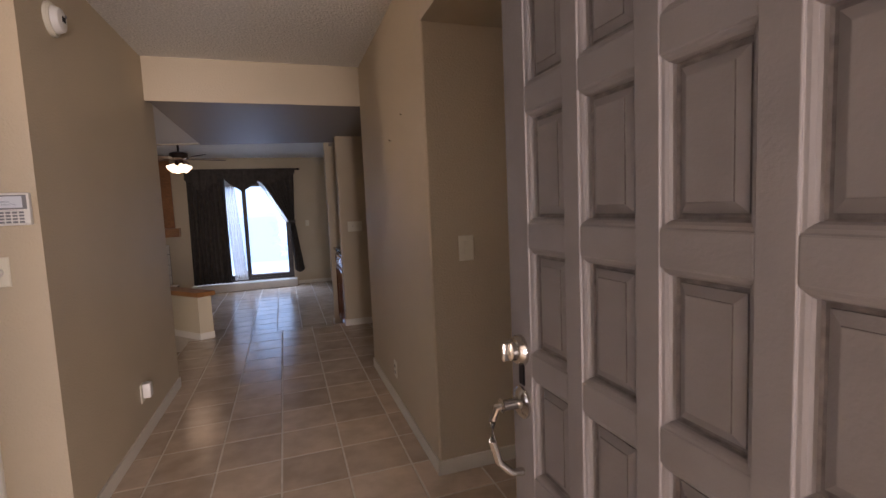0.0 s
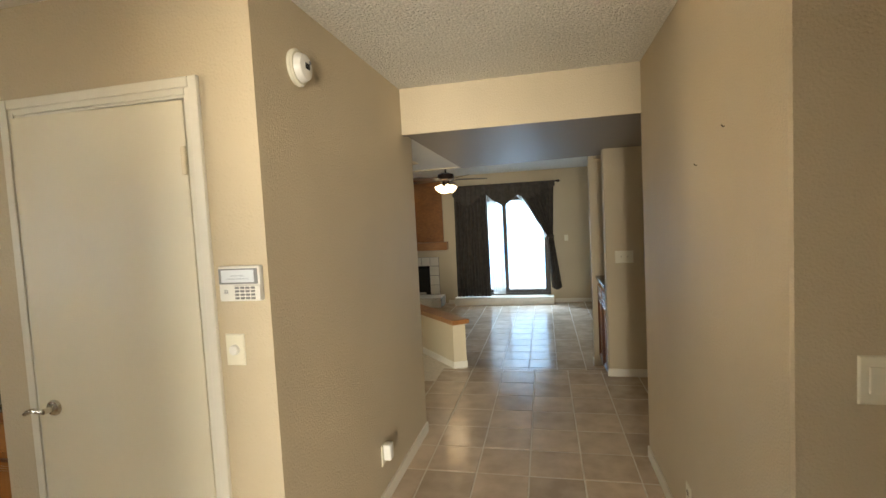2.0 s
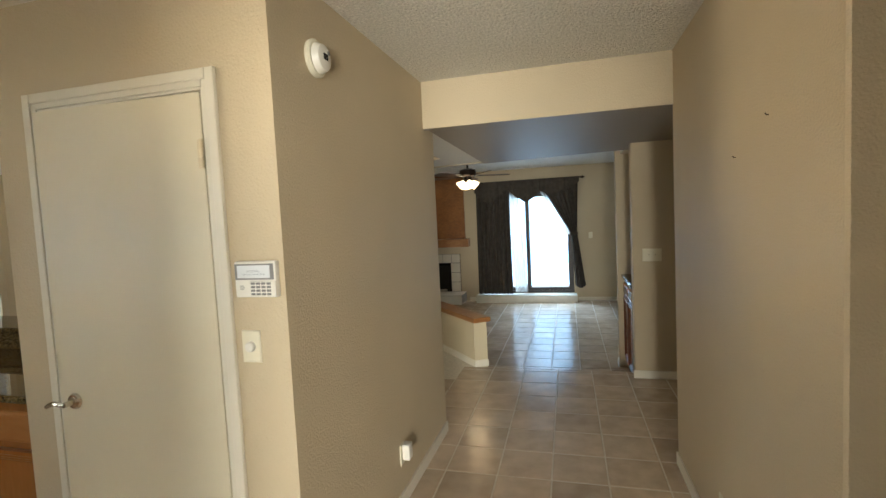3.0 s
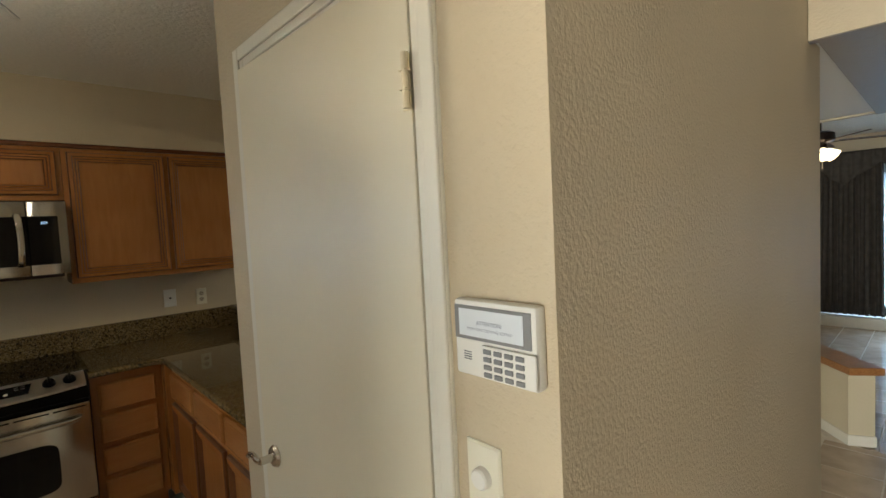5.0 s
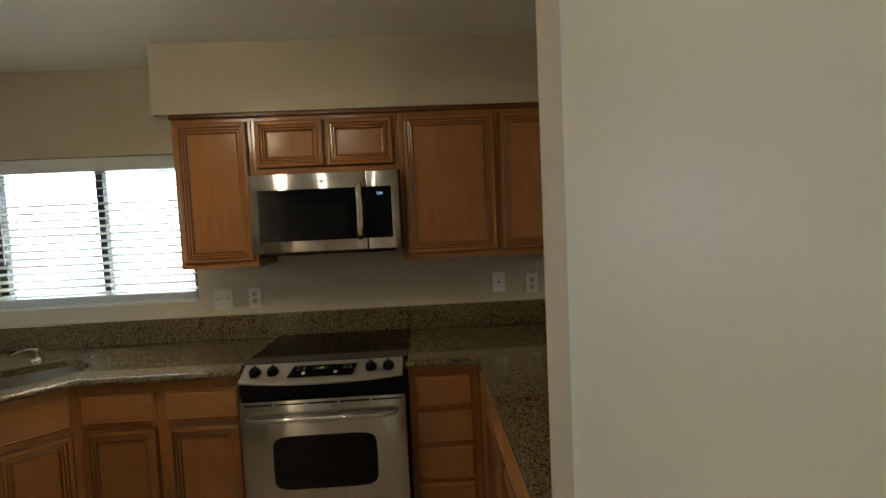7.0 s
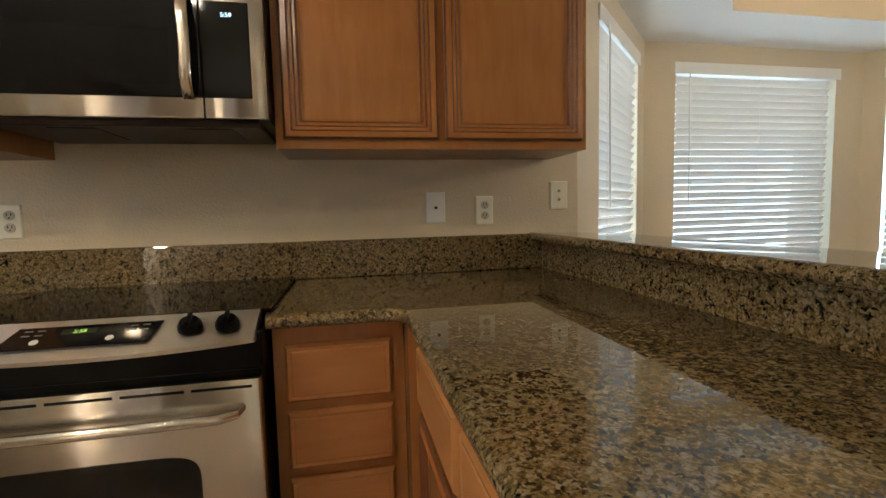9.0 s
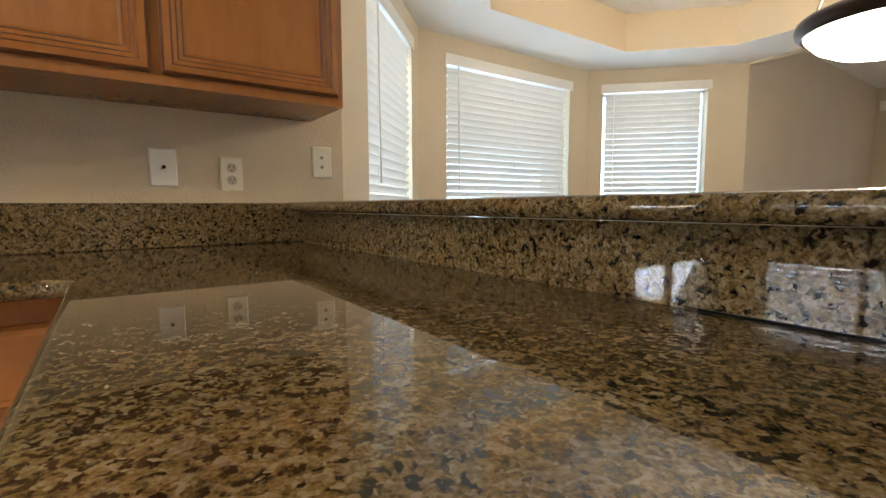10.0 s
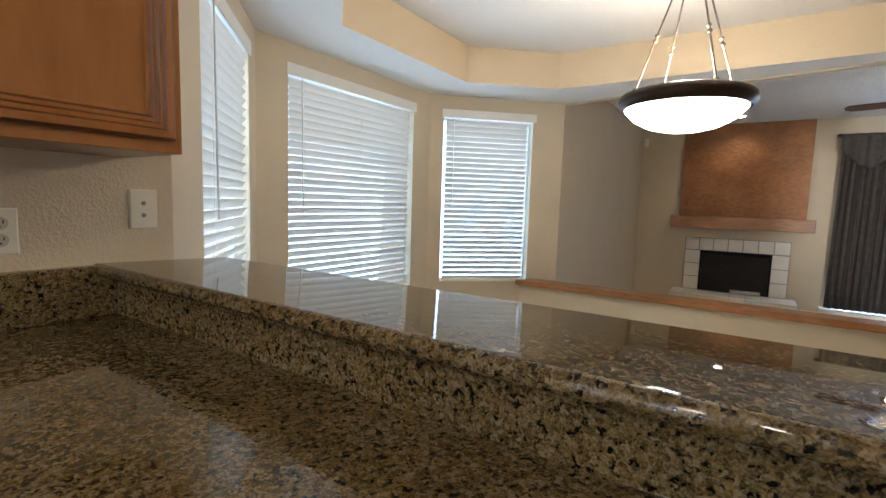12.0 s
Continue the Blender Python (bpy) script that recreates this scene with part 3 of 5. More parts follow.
# ---- doors ----
def closet_door():
    d = thing("door_1", (-1.877, 2.500, 0.008), "closed cream flat-panel closet door", "door")
    d["kind"] = "structure"
    bm = bmesh.new()
    box(bm, 0.0, 0.757, -0.004, 0.031, 0.0, 2.063, 0.002)
    # the leaf stands a little ajar, its latch edge proud of the casing
    swing = pose(0.757, -0.004, 0, 0, 0, 2.0) @ pose(-0.757, 0.004, 0)
    part("leaf", bm, DOOR_WHITE, d).matrix_basis = swing
    bm = bmesh.new()
    for x0, x1, z0, z1 in ((-0.072, -0.012, 0, 2.140), (0.772, 0.830, 0, 2.140), (-0.012, 0.772, 2.079, 2.140)):
        box(bm, x0, x1, -0.009, 0.001, z0, z1, 0.003)
        box(bm, x0 + (0.0 if x0 < -0.05 else 0.022 if x0 > 0 else -0.022), x1 - (0.022 if x0 < -0.05 else 0.0 if x0 > 0 else -0.022), -0.016, -0.008, z0 + (0.022 if z0 else 0), z1, 0.004)
    part("casing", bm, TRIM, d)
    bm = bmesh.new()
    for x0, x1, z0, z1 in ((-0.016, -0.005, 0, 2.083), (0.762, 0.778, 0, 2.083), (-0.005, 0.762, 2.069, 2.083)):
        box(bm, x0, x1, -0.0025, 0.085, z0, z1, 0.001)
    part("jamb", bm, TRIM, d)
    for z in (0.25, 1.795):
        bm = bmesh.new()
        tube(bm, [(0.7585, -0.017, z), (0.7585, -0.017, z + 0.10)], 0.0075)
        for k in range(1, 3):
            box(bm, 0.749, 0.768, -0.026, -0.008, z + 0.0335 * k - 0.001, z + 0.0335 * k + 0.001)
        box(bm, 0.735, 0.7585, -0.0065, -0.003, z, z + 0.10)
        part("hinge", bm, BRASS, d, "dull brass hinge", True)
    h = part("handle", lathe(bmesh.new(), [(0, 0), (0.031, 0), (0.033, 0.004), (0.028, 0.012), (0.012, 0.014), (0.011, 0.05), (0, 0.052)], 24, pose(0.075, -0.004, 0.92, 90)), NICKEL, d, "satin nickel lever handle", True)
    h.matrix_basis = swing
    bm = bmesh.new()
    tube(bm, [(0.075, -0.052, 0.92), (0.060, -0.056, 0.922), (0.030, -0.054, 0.926), (0.0, -0.05, 0.918), (-0.018, -0.048, 0.908)], 0.009)
    part("lever", bm, NICKEL, h, "", True)


closet_door()


def front_door():
    # local x from latch to hinge, the seen face at -y
    d = thing("front_door", (0.565, 1.190, 0.012), "weathered taupe panelled wooden front door standing open", "door", rz=-90)
    W = 0.915
    bm = bmesh.new()
    box(bm, 0.0, W, 0.023, 0.030, 0.0, 2.03)
    part("core", bm, FRONT_DOOR, d)
    cols = [(0.090 + 0.1815 * k, 0.090 + 0.1815 * k + 0.135) for k in range(4)]
    edges = [0.0] + [v for c in cols for v in c] + [W]
    for k in range(5):
        bm = bmesh.new()
        box(bm, edges[2 * k], edges[2 * k + 1], 0.0, 0.0235, 0.0, 2.03, 0.002)
        box(bm, edges[2 * k], edges[2 * k + 1], 0.0295, 0.05, 0.0, 2.03, 0.002)
        part("stile", bm, FRONT_DOOR, d)
    rows = [(0.168 + 0.28 * k, 0.168 + 0.28 * k + 0.226) for k in range(6)]
    zedge = [0.0] + [v for r in rows for v in r] + [2.03]
    for k in range(7):
        for c in cols:
            bm = bmesh.new()
            box(bm, c[0] - 0.001, c[1] + 0.001, 0.0008, 0.0235, zedge[2 * k], zedge[2 * k + 1], 0.003)
            box(bm, c[0] - 0.001, c[1] + 0.001, 0.0295, 0.049, zedge[2 * k], zedge[2 * k + 1], 0.003)
            part("rail", bm, FRONT_DOOR, d)
    bm = bmesh.new()
    moulded(bm, -0.001, 0.136, -0.001, 0.227, [(0.0, 0.0022), (0.002, 0.0040), (0.006, 0.0050), (0.010, 0.0080), (0.012, 0.0125), (0.0125, 0.0185), (0.0155, 0.0205), (0.020, 0.0205), (0.0205, 0.0185), (0.034, 0.0125), (0.0345, 0.0105), (0.036, 0.0102)], 0.0232)
    me = mesh_of(bm, "panel", [FRONT_DOOR, FRONT_GROOVE])
    # the narrow groove faces of each panel take the darker material
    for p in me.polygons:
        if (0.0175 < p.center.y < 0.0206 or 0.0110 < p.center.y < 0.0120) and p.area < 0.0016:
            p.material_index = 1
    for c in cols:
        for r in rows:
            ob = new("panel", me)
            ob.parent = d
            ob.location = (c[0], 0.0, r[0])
    dead = part("deadbolt", lathe(bmesh.new(), [(0, 0), (0.034, 0), (0.034, 0.008), (0.028, 0.018), (0.022, 0.02), (0.021, 0.03), (0, 0.031)], 24, pose(0.048, 0.0, 1.005, 90)), NICKEL, d, "satin nickel deadbolt", True)
    bm = bmesh.new()
    box(bm, 0.043, 0.053, -0.048, -0.028, 0.985, 1.025, 0.003)
    part("thumb_turn", bm, NICKEL, dead, "", True)
    bm = bmesh.new()
    box(bm, 0.036, 0.060, -0.003, 0.002, 0.925, 0.972, 0.002)
    part("strike_cover", bm, BLACK, d)
    rose = part("handle_rose", lathe(bmesh.new(), [(0, 0), (0.036, 0), (0.036, 0.006), (0.026, 0.014), (0.013, 0.016), (0.012, 0.05), (0.016, 0.054), (0, 0.056)], 24, pose(0.048, 0.0, 0.885, 90)), NICKEL, d, "satin nickel handle rose", True)
    bm = bmesh.new()
    tube(bm, [(0.048, -0.045, 0.885), (0.040, -0.062, 0.88), (0.034, -0.07, 0.85), (0.034, -0.072, 0.80), (0.038, -0.06, 0.75), (0.046, -0.035, 0.725), (0.046, -0.004, 0.72)], 0.009)
    part("pull_handle", bm, NICKEL, rose, "", True)


front_door()


# ---- wall fittings in hall and entry ----
def plate(name, at, rz, label, group, w=0.072, h=0.116, kind="outlet", material=None):
    material = material or IVORY
    p = thing(name, at, label, "wall plate", group, rz)
    bm = bmesh.new()
    moulded(bm, -w / 2, w / 2, -h / 2, h / 2, [(0.0, -0.0025), (0.004, -0.006)], 0.0)
    part("cover", bm, material, p)
    if kind == "outlet":
        for z in (-0.021, 0.021):
            bm = bmesh.new()
            lathe(bm, [(0, 0), (0.0165, 0), (0.0165, 0.0025), (0, 0.0025)], 18, pose(0, -0.0055, z, 90))
            s = part("socket", bm, SOCKET, p)
            bm = bmesh.new()
            for x in (-0.0065, 0.0065):
                box(bm, x - 0.0012, x + 0.0012, -0.0088, -0.0078, z - 0.001, z + 0.008)
            box(bm, -0.002, 0.002, -0.0088, -0.0078, z - 0.010, z - 0.006)
            part("slots", bm, BLACK, s)
    elif kind == "rocker":
        bm = bmesh.new()
        box(bm, -0.017, 0.017, -0.011, -0.005, -0.034, 0.034, 0.002)
        part("rocker", bm, material, p)
    elif kind == "jack":
        bm = bmesh.new()
        tube(bm, [(0, -0.005, 0), (0, -0.016, 0)], 0.006)
        part("jack", bm, DARK_METAL, p)
    elif kind == "double_jack":
        for z in (-0.018, 0.018):
            bm = bmesh.new()
            lathe(bm, [(0, 0), (0.0065, 0), (0.0055, 0.004), (0, 0.004)], 14, pose(0, -0.005, z, 90))
            part("jack", bm, GREY_KEY, p)
    elif kind == "toggles":
        for x in (-0.028, 0.028) if w > 0.1 else (0,):
            bm = bmesh.new()
            box(bm, x - 0.004, x + 0.004, -0.016, -0.005, -0.004, 0.010, 0.0015)
            part("toggle", bm, SOCKET, p)
    return p


# dimmer beside the closet door
dim = plate("dimmer_switch", (-0.982, 2.4995, 1.162), 0, "ivory round-knob dimmer beside the closet door", "", 0.076, 0.116, "none")
bm = bmesh.new()
lathe(bm, [(0, 0), (0.019, 0), (0.018, 0.012), (0.015, 0.015), (0, 0.015)], 24, pose(0, -0.005, 0, 90))
part("knob", bm, PLASTIC, dim, "round white knob", True)

plate("light_switch", (0.925, 2.3715, 1.135), 0, "ivory rocker switch in the entry nook", "", 0.078, 0.125, "rocker")
plate("hall_outlet", (0.7395, 3.30, 0.25), -90, "ivory outlet low on the hall wall", "outlets")
plate("triple_switch", (0.86, 5.7125, 1.16), 0, "ivory triple switch plate on tan wall", "", 0.165, 0.116, "toggles")

air = plate("plug_outlet", (-0.8135, 3.47, 0.285), 90, "ivory outlet with a white plug-in air freshener", "outlets")
bm = bmesh.new()
box(bm, -0.03, 0.03, -0.052, -0.008, -0.04, 0.05, 0.008)
solid("air_freshener", bm, PLASTIC, "white plug-in air freshener in a low hall outlet", "air freshener", at=(-0.8135, 3.475, 0.295), rz=90, smooth=True)


def alarm_panel():
    a = thing("alarm_keypad", (-0.930, 2.4995, 1.342), "white alarm keypad with grey keys and display", "alarm keypad")
    bm = bmesh.new()
    box(bm, -0.083, 0.083, -0.026, 0.0, 0.0, 0.126, 0.006)
    part("body", bm, PLASTIC, a, "", True)
    bm = bmesh.new()
    box(bm, -0.079, 0.075, -0.0285, -0.0255, 0.062, 0.117, 0.001)
    b = part("bezel", bm, GREY_KEY, a, "grey display bezel")
    bm = bmesh.new()
    box(bm, -0.068, 0.062, -0.0295, -0.028, 0.068, 0.112)
    part("display", bm, SCREEN, b, "pale liquid-crystal display")
    bm = bmesh.new()
    box(bm, -0.02, 0.085, -0.0335, -0.0255, 0.005, 0.058, 0.004)
    part("key_tray", bm, PLASTIC, a, "", True)
    for r in range(4):
        for c in range(4):
            bm = bmesh.new()
            x, z = -0.012 + 0.021 * c, 0.009 + 0.0122 * r
            box(bm, x, x + 0.015, -0.0365, -0.033, z, z + 0.0075, 0.001)
            part("key", bm, GREY_KEY, a)
    bm = bmesh.new()
    for k in range(4):
        box(bm, -0.062, -0.046, -0.027, -0.0258, 0.028 + 0.004 * k, 0.0295 + 0.004 * k)
    part("speaker_slots", bm, GREY_KEY, a)
    ink = mat("blue_grey_ink", (0.22, 0.23, 0.30), 0.6)
    for words, size, z in (("ATTENTION:", 0.0090, 0.0885), ("NON-FUNCTIONING KEYPAD", 0.0068, 0.0785)):
        cu = bpy.data.curves.new("printed_words", "FONT")
        cu.body, cu.size, cu.align_x = words, size, "CENTER"
        w = new("printed_words", cu)
        w.data.materials.append(ink)
        w.parent = b
        w.matrix_basis = pose(-0.003, -0.0302, z, 90)



alarm_panel()


def smoke_detector():
    s = thing("smoke_detector", (-0.8255, 2.79, 2.235), "round cream smoke detector on the hall wall", "smoke detector", rz=90)
    part("base", lathe(bmesh.new(), [(0, 0), (0.072, 0), (0.074, 0.012), (0.066, 0.02), (0, 0.02)], 32, pose(0, 0, 0, 90)), IVORY, s, "", True)
    part("cover", lathe(bmesh.new(), [(0.06, 0.018), (0.056, 0.03), (0.05, 0.045), (0.03, 0.052), (0, 0.053)], 32, pose(0.004, 0, 0, 90)), PLASTIC, s, "", True)
    bm = bmesh.new()
    for k in range(4):
        box(bm, -0.018 + 0.009 * k, -0.013 + 0.009 * k, -0.0545, -0.050, -0.012, 0.012)
    part("vent_slots", bm, BLACK, s)
    part("test_button", lathe(bmesh.new(), [(0, 0.05), (0.008, 0.05), (0.008, 0.056), (0, 0.056)], 14, pose(0.02, 0, 0.02, 90)), GREY_KEY, s)


smoke_detector()
for y, z in ((2.80, 1.86), (3.1, 1.76)):
    bm = bmesh.new()
    tube(bm, [(0.7405, y, z), (0.734, y, z - 0.001), (0.729, y, z + 0.006)], 0.002, 6)
    solid("wall_nail", bm, DARK_METAL, "small bent nail in the tan hall wall", "nail", group="wall nails")


# ---- kitchen ----
RAISED = [(0.0, -0.013), (0.006, -0.020), (0.022, -0.022), (0.027, -0.016), (0.036, -0.018), (0.041, -0.012), (0.049, -0.0135), (0.055, -0.006), (0.062, -0.004), (0.064, -0.004)]
SLAB = [(0.0, -0.010), (0.007, -0.020), (0.015, -0.018), (0.019, -0.0195), (0.021, -0.0195)]


def front(parent, name, x0, x1, z0, z1, slab=False):
    bm = bmesh.new()
    moulded(bm, x0, x1, z0, z1, SLAB if slab else RAISED, 0.0)
    bm.normal_update()
    ob = part(name, bm, [CABINET_H_LIT if slab else CABINET, CABINET_DARK], parent)
    for p in ob.data.polygons:
        if not slab and abs(p.normal.y) < 0.85 and -0.0195 < p.center.y < -0.002 and p.area < 0.02 and p.center.y != 0:
            p.material_index = 1
    return ob


def cabinet(name, at, rz, w, h, d, label, fronts, group, toe=True, category="cabinet", open_top=None):
    """fronts: (kind, x0, x1, z0, z1). The face frame is at local y = 0, the depth runs to +y."""
    c = thing(name, at, label, category, group, rz)
    bm = bmesh.new()
    z0 = 0.10 if toe else 0.0
    if open_top:
        box(bm, 0, w, 0.0, d, z0, open_top)
        box(bm, 0, w, 0.0, 0.02, open_top, h)
    else:
        box(bm, 0, w, 0.0, d, z0, h, 0.0015)
    if toe:
        box(bm, 0.002, w - 0.002, 0.075, d, 0, 0.10)
    part("body", bm, CABINET, c)
    for kind, x0, x1, a, b in fronts:
        front(c, kind, x0, x1, a, b, kind == "drawer")
    return c


FX = -3.562
cabinet("drawer_base", (FX, 2.200, 0), 90, 0.335, 0.862, 0.60, "stained maple base unit with four drawers", [("drawer", 0.03, 0.30, 0.662, 0.812), ("drawer", 0.03, 0.30, 0.484, 0.634), ("drawer", 0.03, 0.30, 0.306, 0.456), ("drawer", 0.03, 0.30, 0.125, 0.278)], "base cabinets")
cabinet("base_cabinet", (FX, 0.665, 0), 90, 0.765, 0.862, 0.60, "stained maple base cabinet beside the stove", [("drawer", 0.025, 0.355, 0.672, 0.812), ("drawer", 0.405, 0.740, 0.672, 0.812), ("door", 0.025, 0.355, 0.13, 0.640), ("door", 0.405, 0.740, 0.13, 0.640)], "base cabinets")
cabinet("sink_cabinet", (-3.135, 0.238, 0), 135, 0.604, 0.862, 0.40, "stained maple corner sink cabinet", [("drawer", 0.03, 0.574, 0.672, 0.812), ("door", 0.03, 0.297, 0.13, 0.640), ("door", 0.307, 0.574, 0.13, 0.640)], "base cabinets", open_top=0.66)
for k in range(3):
    cabinet("base_cabinet", (-3.475 + 0.452 * k, 2.572, 0), 0, 0.450, 0.862, 0.60, "stained maple base cabinet under the peninsula", [("drawer", 0.02, 0.430, 0.672, 0.812), ("door", 0.02, 0.430, 0.13, 0.640)], "base cabinets")
UX = -3.870
bm = bmesh.new()
box(bm, -3.60, -3.474, 2.536, 2.60, 0.10, 0.862)
solid("corner_filler", bm, CABINET, "stained maple filler strip in the cabinet corner", "cabinet filler")
cabinet("wall_cabinet", (UX, 1.030, 1.345), 90, 0.402, 0.80, 0.31, "narrow stained maple wall cabinet", [("door", 0.022, 0.385, 0.03, 0.755)], "wall cabinets", False)
cabinet("wall_cabinet", (UX, 1.434, 1.825), 90, 0.758, 0.32, 0.31, "short stained maple wall cabinet over the microwave", [("door", 0.022, 0.372, 0.03, 0.275), ("door", 0.384, 0.735, 0.03, 0.275)], "wall cabinets", False)
cabinet("wall_cabinet", (UX, 2.194, 1.345), 90, 1.041, 0.80, 0.31, "wide stained maple wall cabinet with two doors", [("door", 0.025, 0.508, 0.03, 0.755), ("door", 0.535, 1.020, 0.03, 0.755)], "wall cabinets", False)
bm = bmesh.new()
box(bm, -0.004, 2.21, -0.022, 0.02, 2.122, 2.146, 0.006)
solid("cabinet_moulding", bm, CABINET_DARK, "thin dark crown strip along the wall cabinets", "moulding", at=(UX, 1.030, 0), rz=90)


def slab_top(name, outline, z0, z1, label, hole=None, edge=()):
    c = thing(name, (outline[0][0], outline[0][1], z0), label, "countertop")
    ox, oy = outline[0]
    bm = bmesh.new()
    loops = [outline] + ([hole] if hole else [])
    for z in (z0, z1):
        es = []
        for lp in loops:
            vs = [bm.verts.new((x - ox, y - oy, z - z0)) for x, y in lp]
            es += [bm.edges.new((vs[i], vs[(i + 1) % len(vs)])) for i in range(len(vs))]
        bmesh.ops.triangle_fill(bm, edges=es, use_beauty=True, use_dissolve=False)
    for lp in loops:
        n = len(lp)
        for i in range(n):
            (ax, ay), (bx, by) = lp[i], lp[(i + 1) % n]
            bm.faces.new([bm.verts.new(p) for p in ((ax - ox, ay - oy, 0), (bx - ox, by - oy, 0), (bx - ox, by - oy, z1 - z0), (ax - ox, ay - oy, z1 - z0))])
    bmesh.ops.remove_doubles(bm, verts=bm.verts, dist=0.0004)
    part("slab", bm, GRANITE, c)
    r = (z1 - z0) / 2
    for line in edge:
        bm = bmesh.new()
        tube(bm, [(x - ox, y - oy, r) for x, y in line], r, 14)
        part("bullnose", bm, GRANITE, c, "", True)
    return c


def arc(cx, cy, r, a0, a1, n=8):
    return [(cx + r * math.cos(radians(a0 + (a1 - a0) * i / n)), cy + r * math.sin(radians(a0 + (a1 - a0) * i / n))) for i in range(n + 1)]


CT0, CT1 = 0.862, 0.897
inner = arc(-3.455, 2.475, 0.07, 180, 90)
slab_top("countertop", [(-4.18, 2.194), (-3.525, 2.194)] + inner + [(-2.12, 2.545), (-2.12, 3.19), (-4.18, 3.19)], CT0, CT1, "polished brown-black granite peninsula countertop", None, [[(-3.525, 2.196)] + inner + [(-2.122, 2.545)]])


def sink_outline(cx, cy, a, b, rz, n=28, power=3.2):
    out = []
    for i in range(n):
        t = 2 * math.pi * i / n
        u = a * math.copysign(abs(math.cos(t)) ** (2 / power), math.cos(t))
        v = b * math.copysign(abs(math.sin(t)) ** (2 / power), math.sin(t))
        out.append((cx + u * math.cos(rz) - v * math.sin(rz), cy + u * math.sin(rz) + v * math.cos(rz)))
    return out


SINK = sink_outline(-3.56, 0.29, 0.36, 0.205, radians(-45))
bend = [(-3.525, 1.432), (-3.525, 0.70), (-3.50, 0.652), (-3.12, 0.272), (-3.07, 0.25)]
slab_top("countertop", [(-4.18, -0.42), (-4.18, 1.432)] + bend + [(-1.5, 0.25), (-1.5, -0.42)], CT0, CT1, "polished brown granite countertop around the sink", SINK, [bend + [(-1.5, 0.25)]])
bar = slab_top("raised_counter", [(-4.178, 3.150), (-2.122, 3.150), (-2.122, 3.535), (-4.178, 3.535)], 0.996, 1.031, "polished granite raised bar top", None, [[(-4.176, 3.150), (-2.124, 3.150)], [(-4.176, 3.535), (-2.124, 3.535)]])
bar.matrix_basis = pose(-4.178, 3.150, 1.0085, -2.1)
bm = bmesh.new()
box(bm, -4.18, -2.12, 3.212, 3.362, 0, 1.0)
solid("bar_wall", bm, PAINT, "tan knee wall under the raised bar", "wall", "structure")
bm = bmesh.new()
box(bm, -4.18, -4.146, -0.42, 3.189, 0.8975, 1.040, 0.004)
solid("backsplash", bm, GRANITE, "brown granite backsplash along the stove wall", "backsplash", group="backsplashes")
for x0, x1, z in ((-4.145, -2.7182, 0.8975), (-2.7180, -2.122, 0.9005)):
    bm = bmesh.new()
    box(bm, x0, x1, 3.188, 3.211, z, 1.0058)
    solid("backsplash", bm, GRANITE, "speckled granite backsplash under the bar", "backsplash", group="backsplashes")
# solid black strip that draws the shade inside the open joint
bm = bmesh.new()
box(bm, -2.70, -2.13, 3.186, 3.192, 0.8972, 0.9003)
solid("joint_shade_strip", bm, BLACK, "black strip for the shade in the backsplash foot joint", "joint", "structure")


def sink():
    s = thing("kitchen_sink", (-3.56, 0.29, 0.70), "undermount stainless steel corner sink", "sink")
    bm = bmesh.new()
    rings = []
    for k, z in ((1.03, 0.195), (1.03, 0.162), (1.0, 0.160), (0.97, 0.02), (0.9, 0.0), (0.1, -0.006)):
        rings.append([bm.verts.new(((x + 3.56) * k, (y - 0.29) * k, z - (0.035 if z > 0.19 else 0))) for x, y in SINK])
    for a, b in zip(rings[1:], rings[2:]):
        for i in range(len(a)):
            bm.faces.new((a[i], a[(i + 1) % len(a)], b[(i + 1) % len(a)], b[i]))
    bm.faces.new(rings[-1])
    bmesh.ops.delete(bm, geom=[v for v in bm.verts if not v.link_faces], context="VERTS")
    part("basin", bm, STEEL, s, "", True)
    part("drain", lathe(bmesh.new(), [(0.045, 0.0), (0.04, 0.004), (0.02, 0.002), (0, 0.002)], 20), NICKEL, s, "", True)


sink()
d = thing("soap_dispenser", (-3.93, 0.20, CT1), "chrome soap dispenser beside the sink", "soap dispenser")
part("body", lathe(bmesh.new(), [(0, 0), (0.024, 0), (0.022, 0.006), (0.013, 0.012), (0.012, 0.045), (0.016, 0.05), (0.014, 0.062), (0, 0.064)], 20), NICKEL, d, "", True)
bm = bmesh.new()
tube(bm, [(0, 0, 0.056), (0.03, -0.02, 0.062), (0.065, -0.04, 0.06), (0.085, -0.055, 0.048)], 0.006)
part("spout", bm, NICKEL, d, "", True)
d = thing("kitchen_faucet", (-3.98, -0.06, CT1), "chrome gooseneck kitchen faucet", "faucet")
part("base", lathe(bmesh.new(), [(0, 0), (0.028, 0), (0.026, 0.01), (0.016, 0.02), (0.015, 0.09), (0, 0.09)], 20), NICKEL, d, "", True)
bm = bmesh.new()
tube(bm, [(0, 0, 0.08), (0, 0, 0.2), (0.02, 0.02, 0.25), (0.07, 0.07, 0.27), (0.12, 0.12, 0.24), (0.135, 0.135, 0.2)], 0.011, 12)
part("neck", bm, NICKEL, d, "", True)


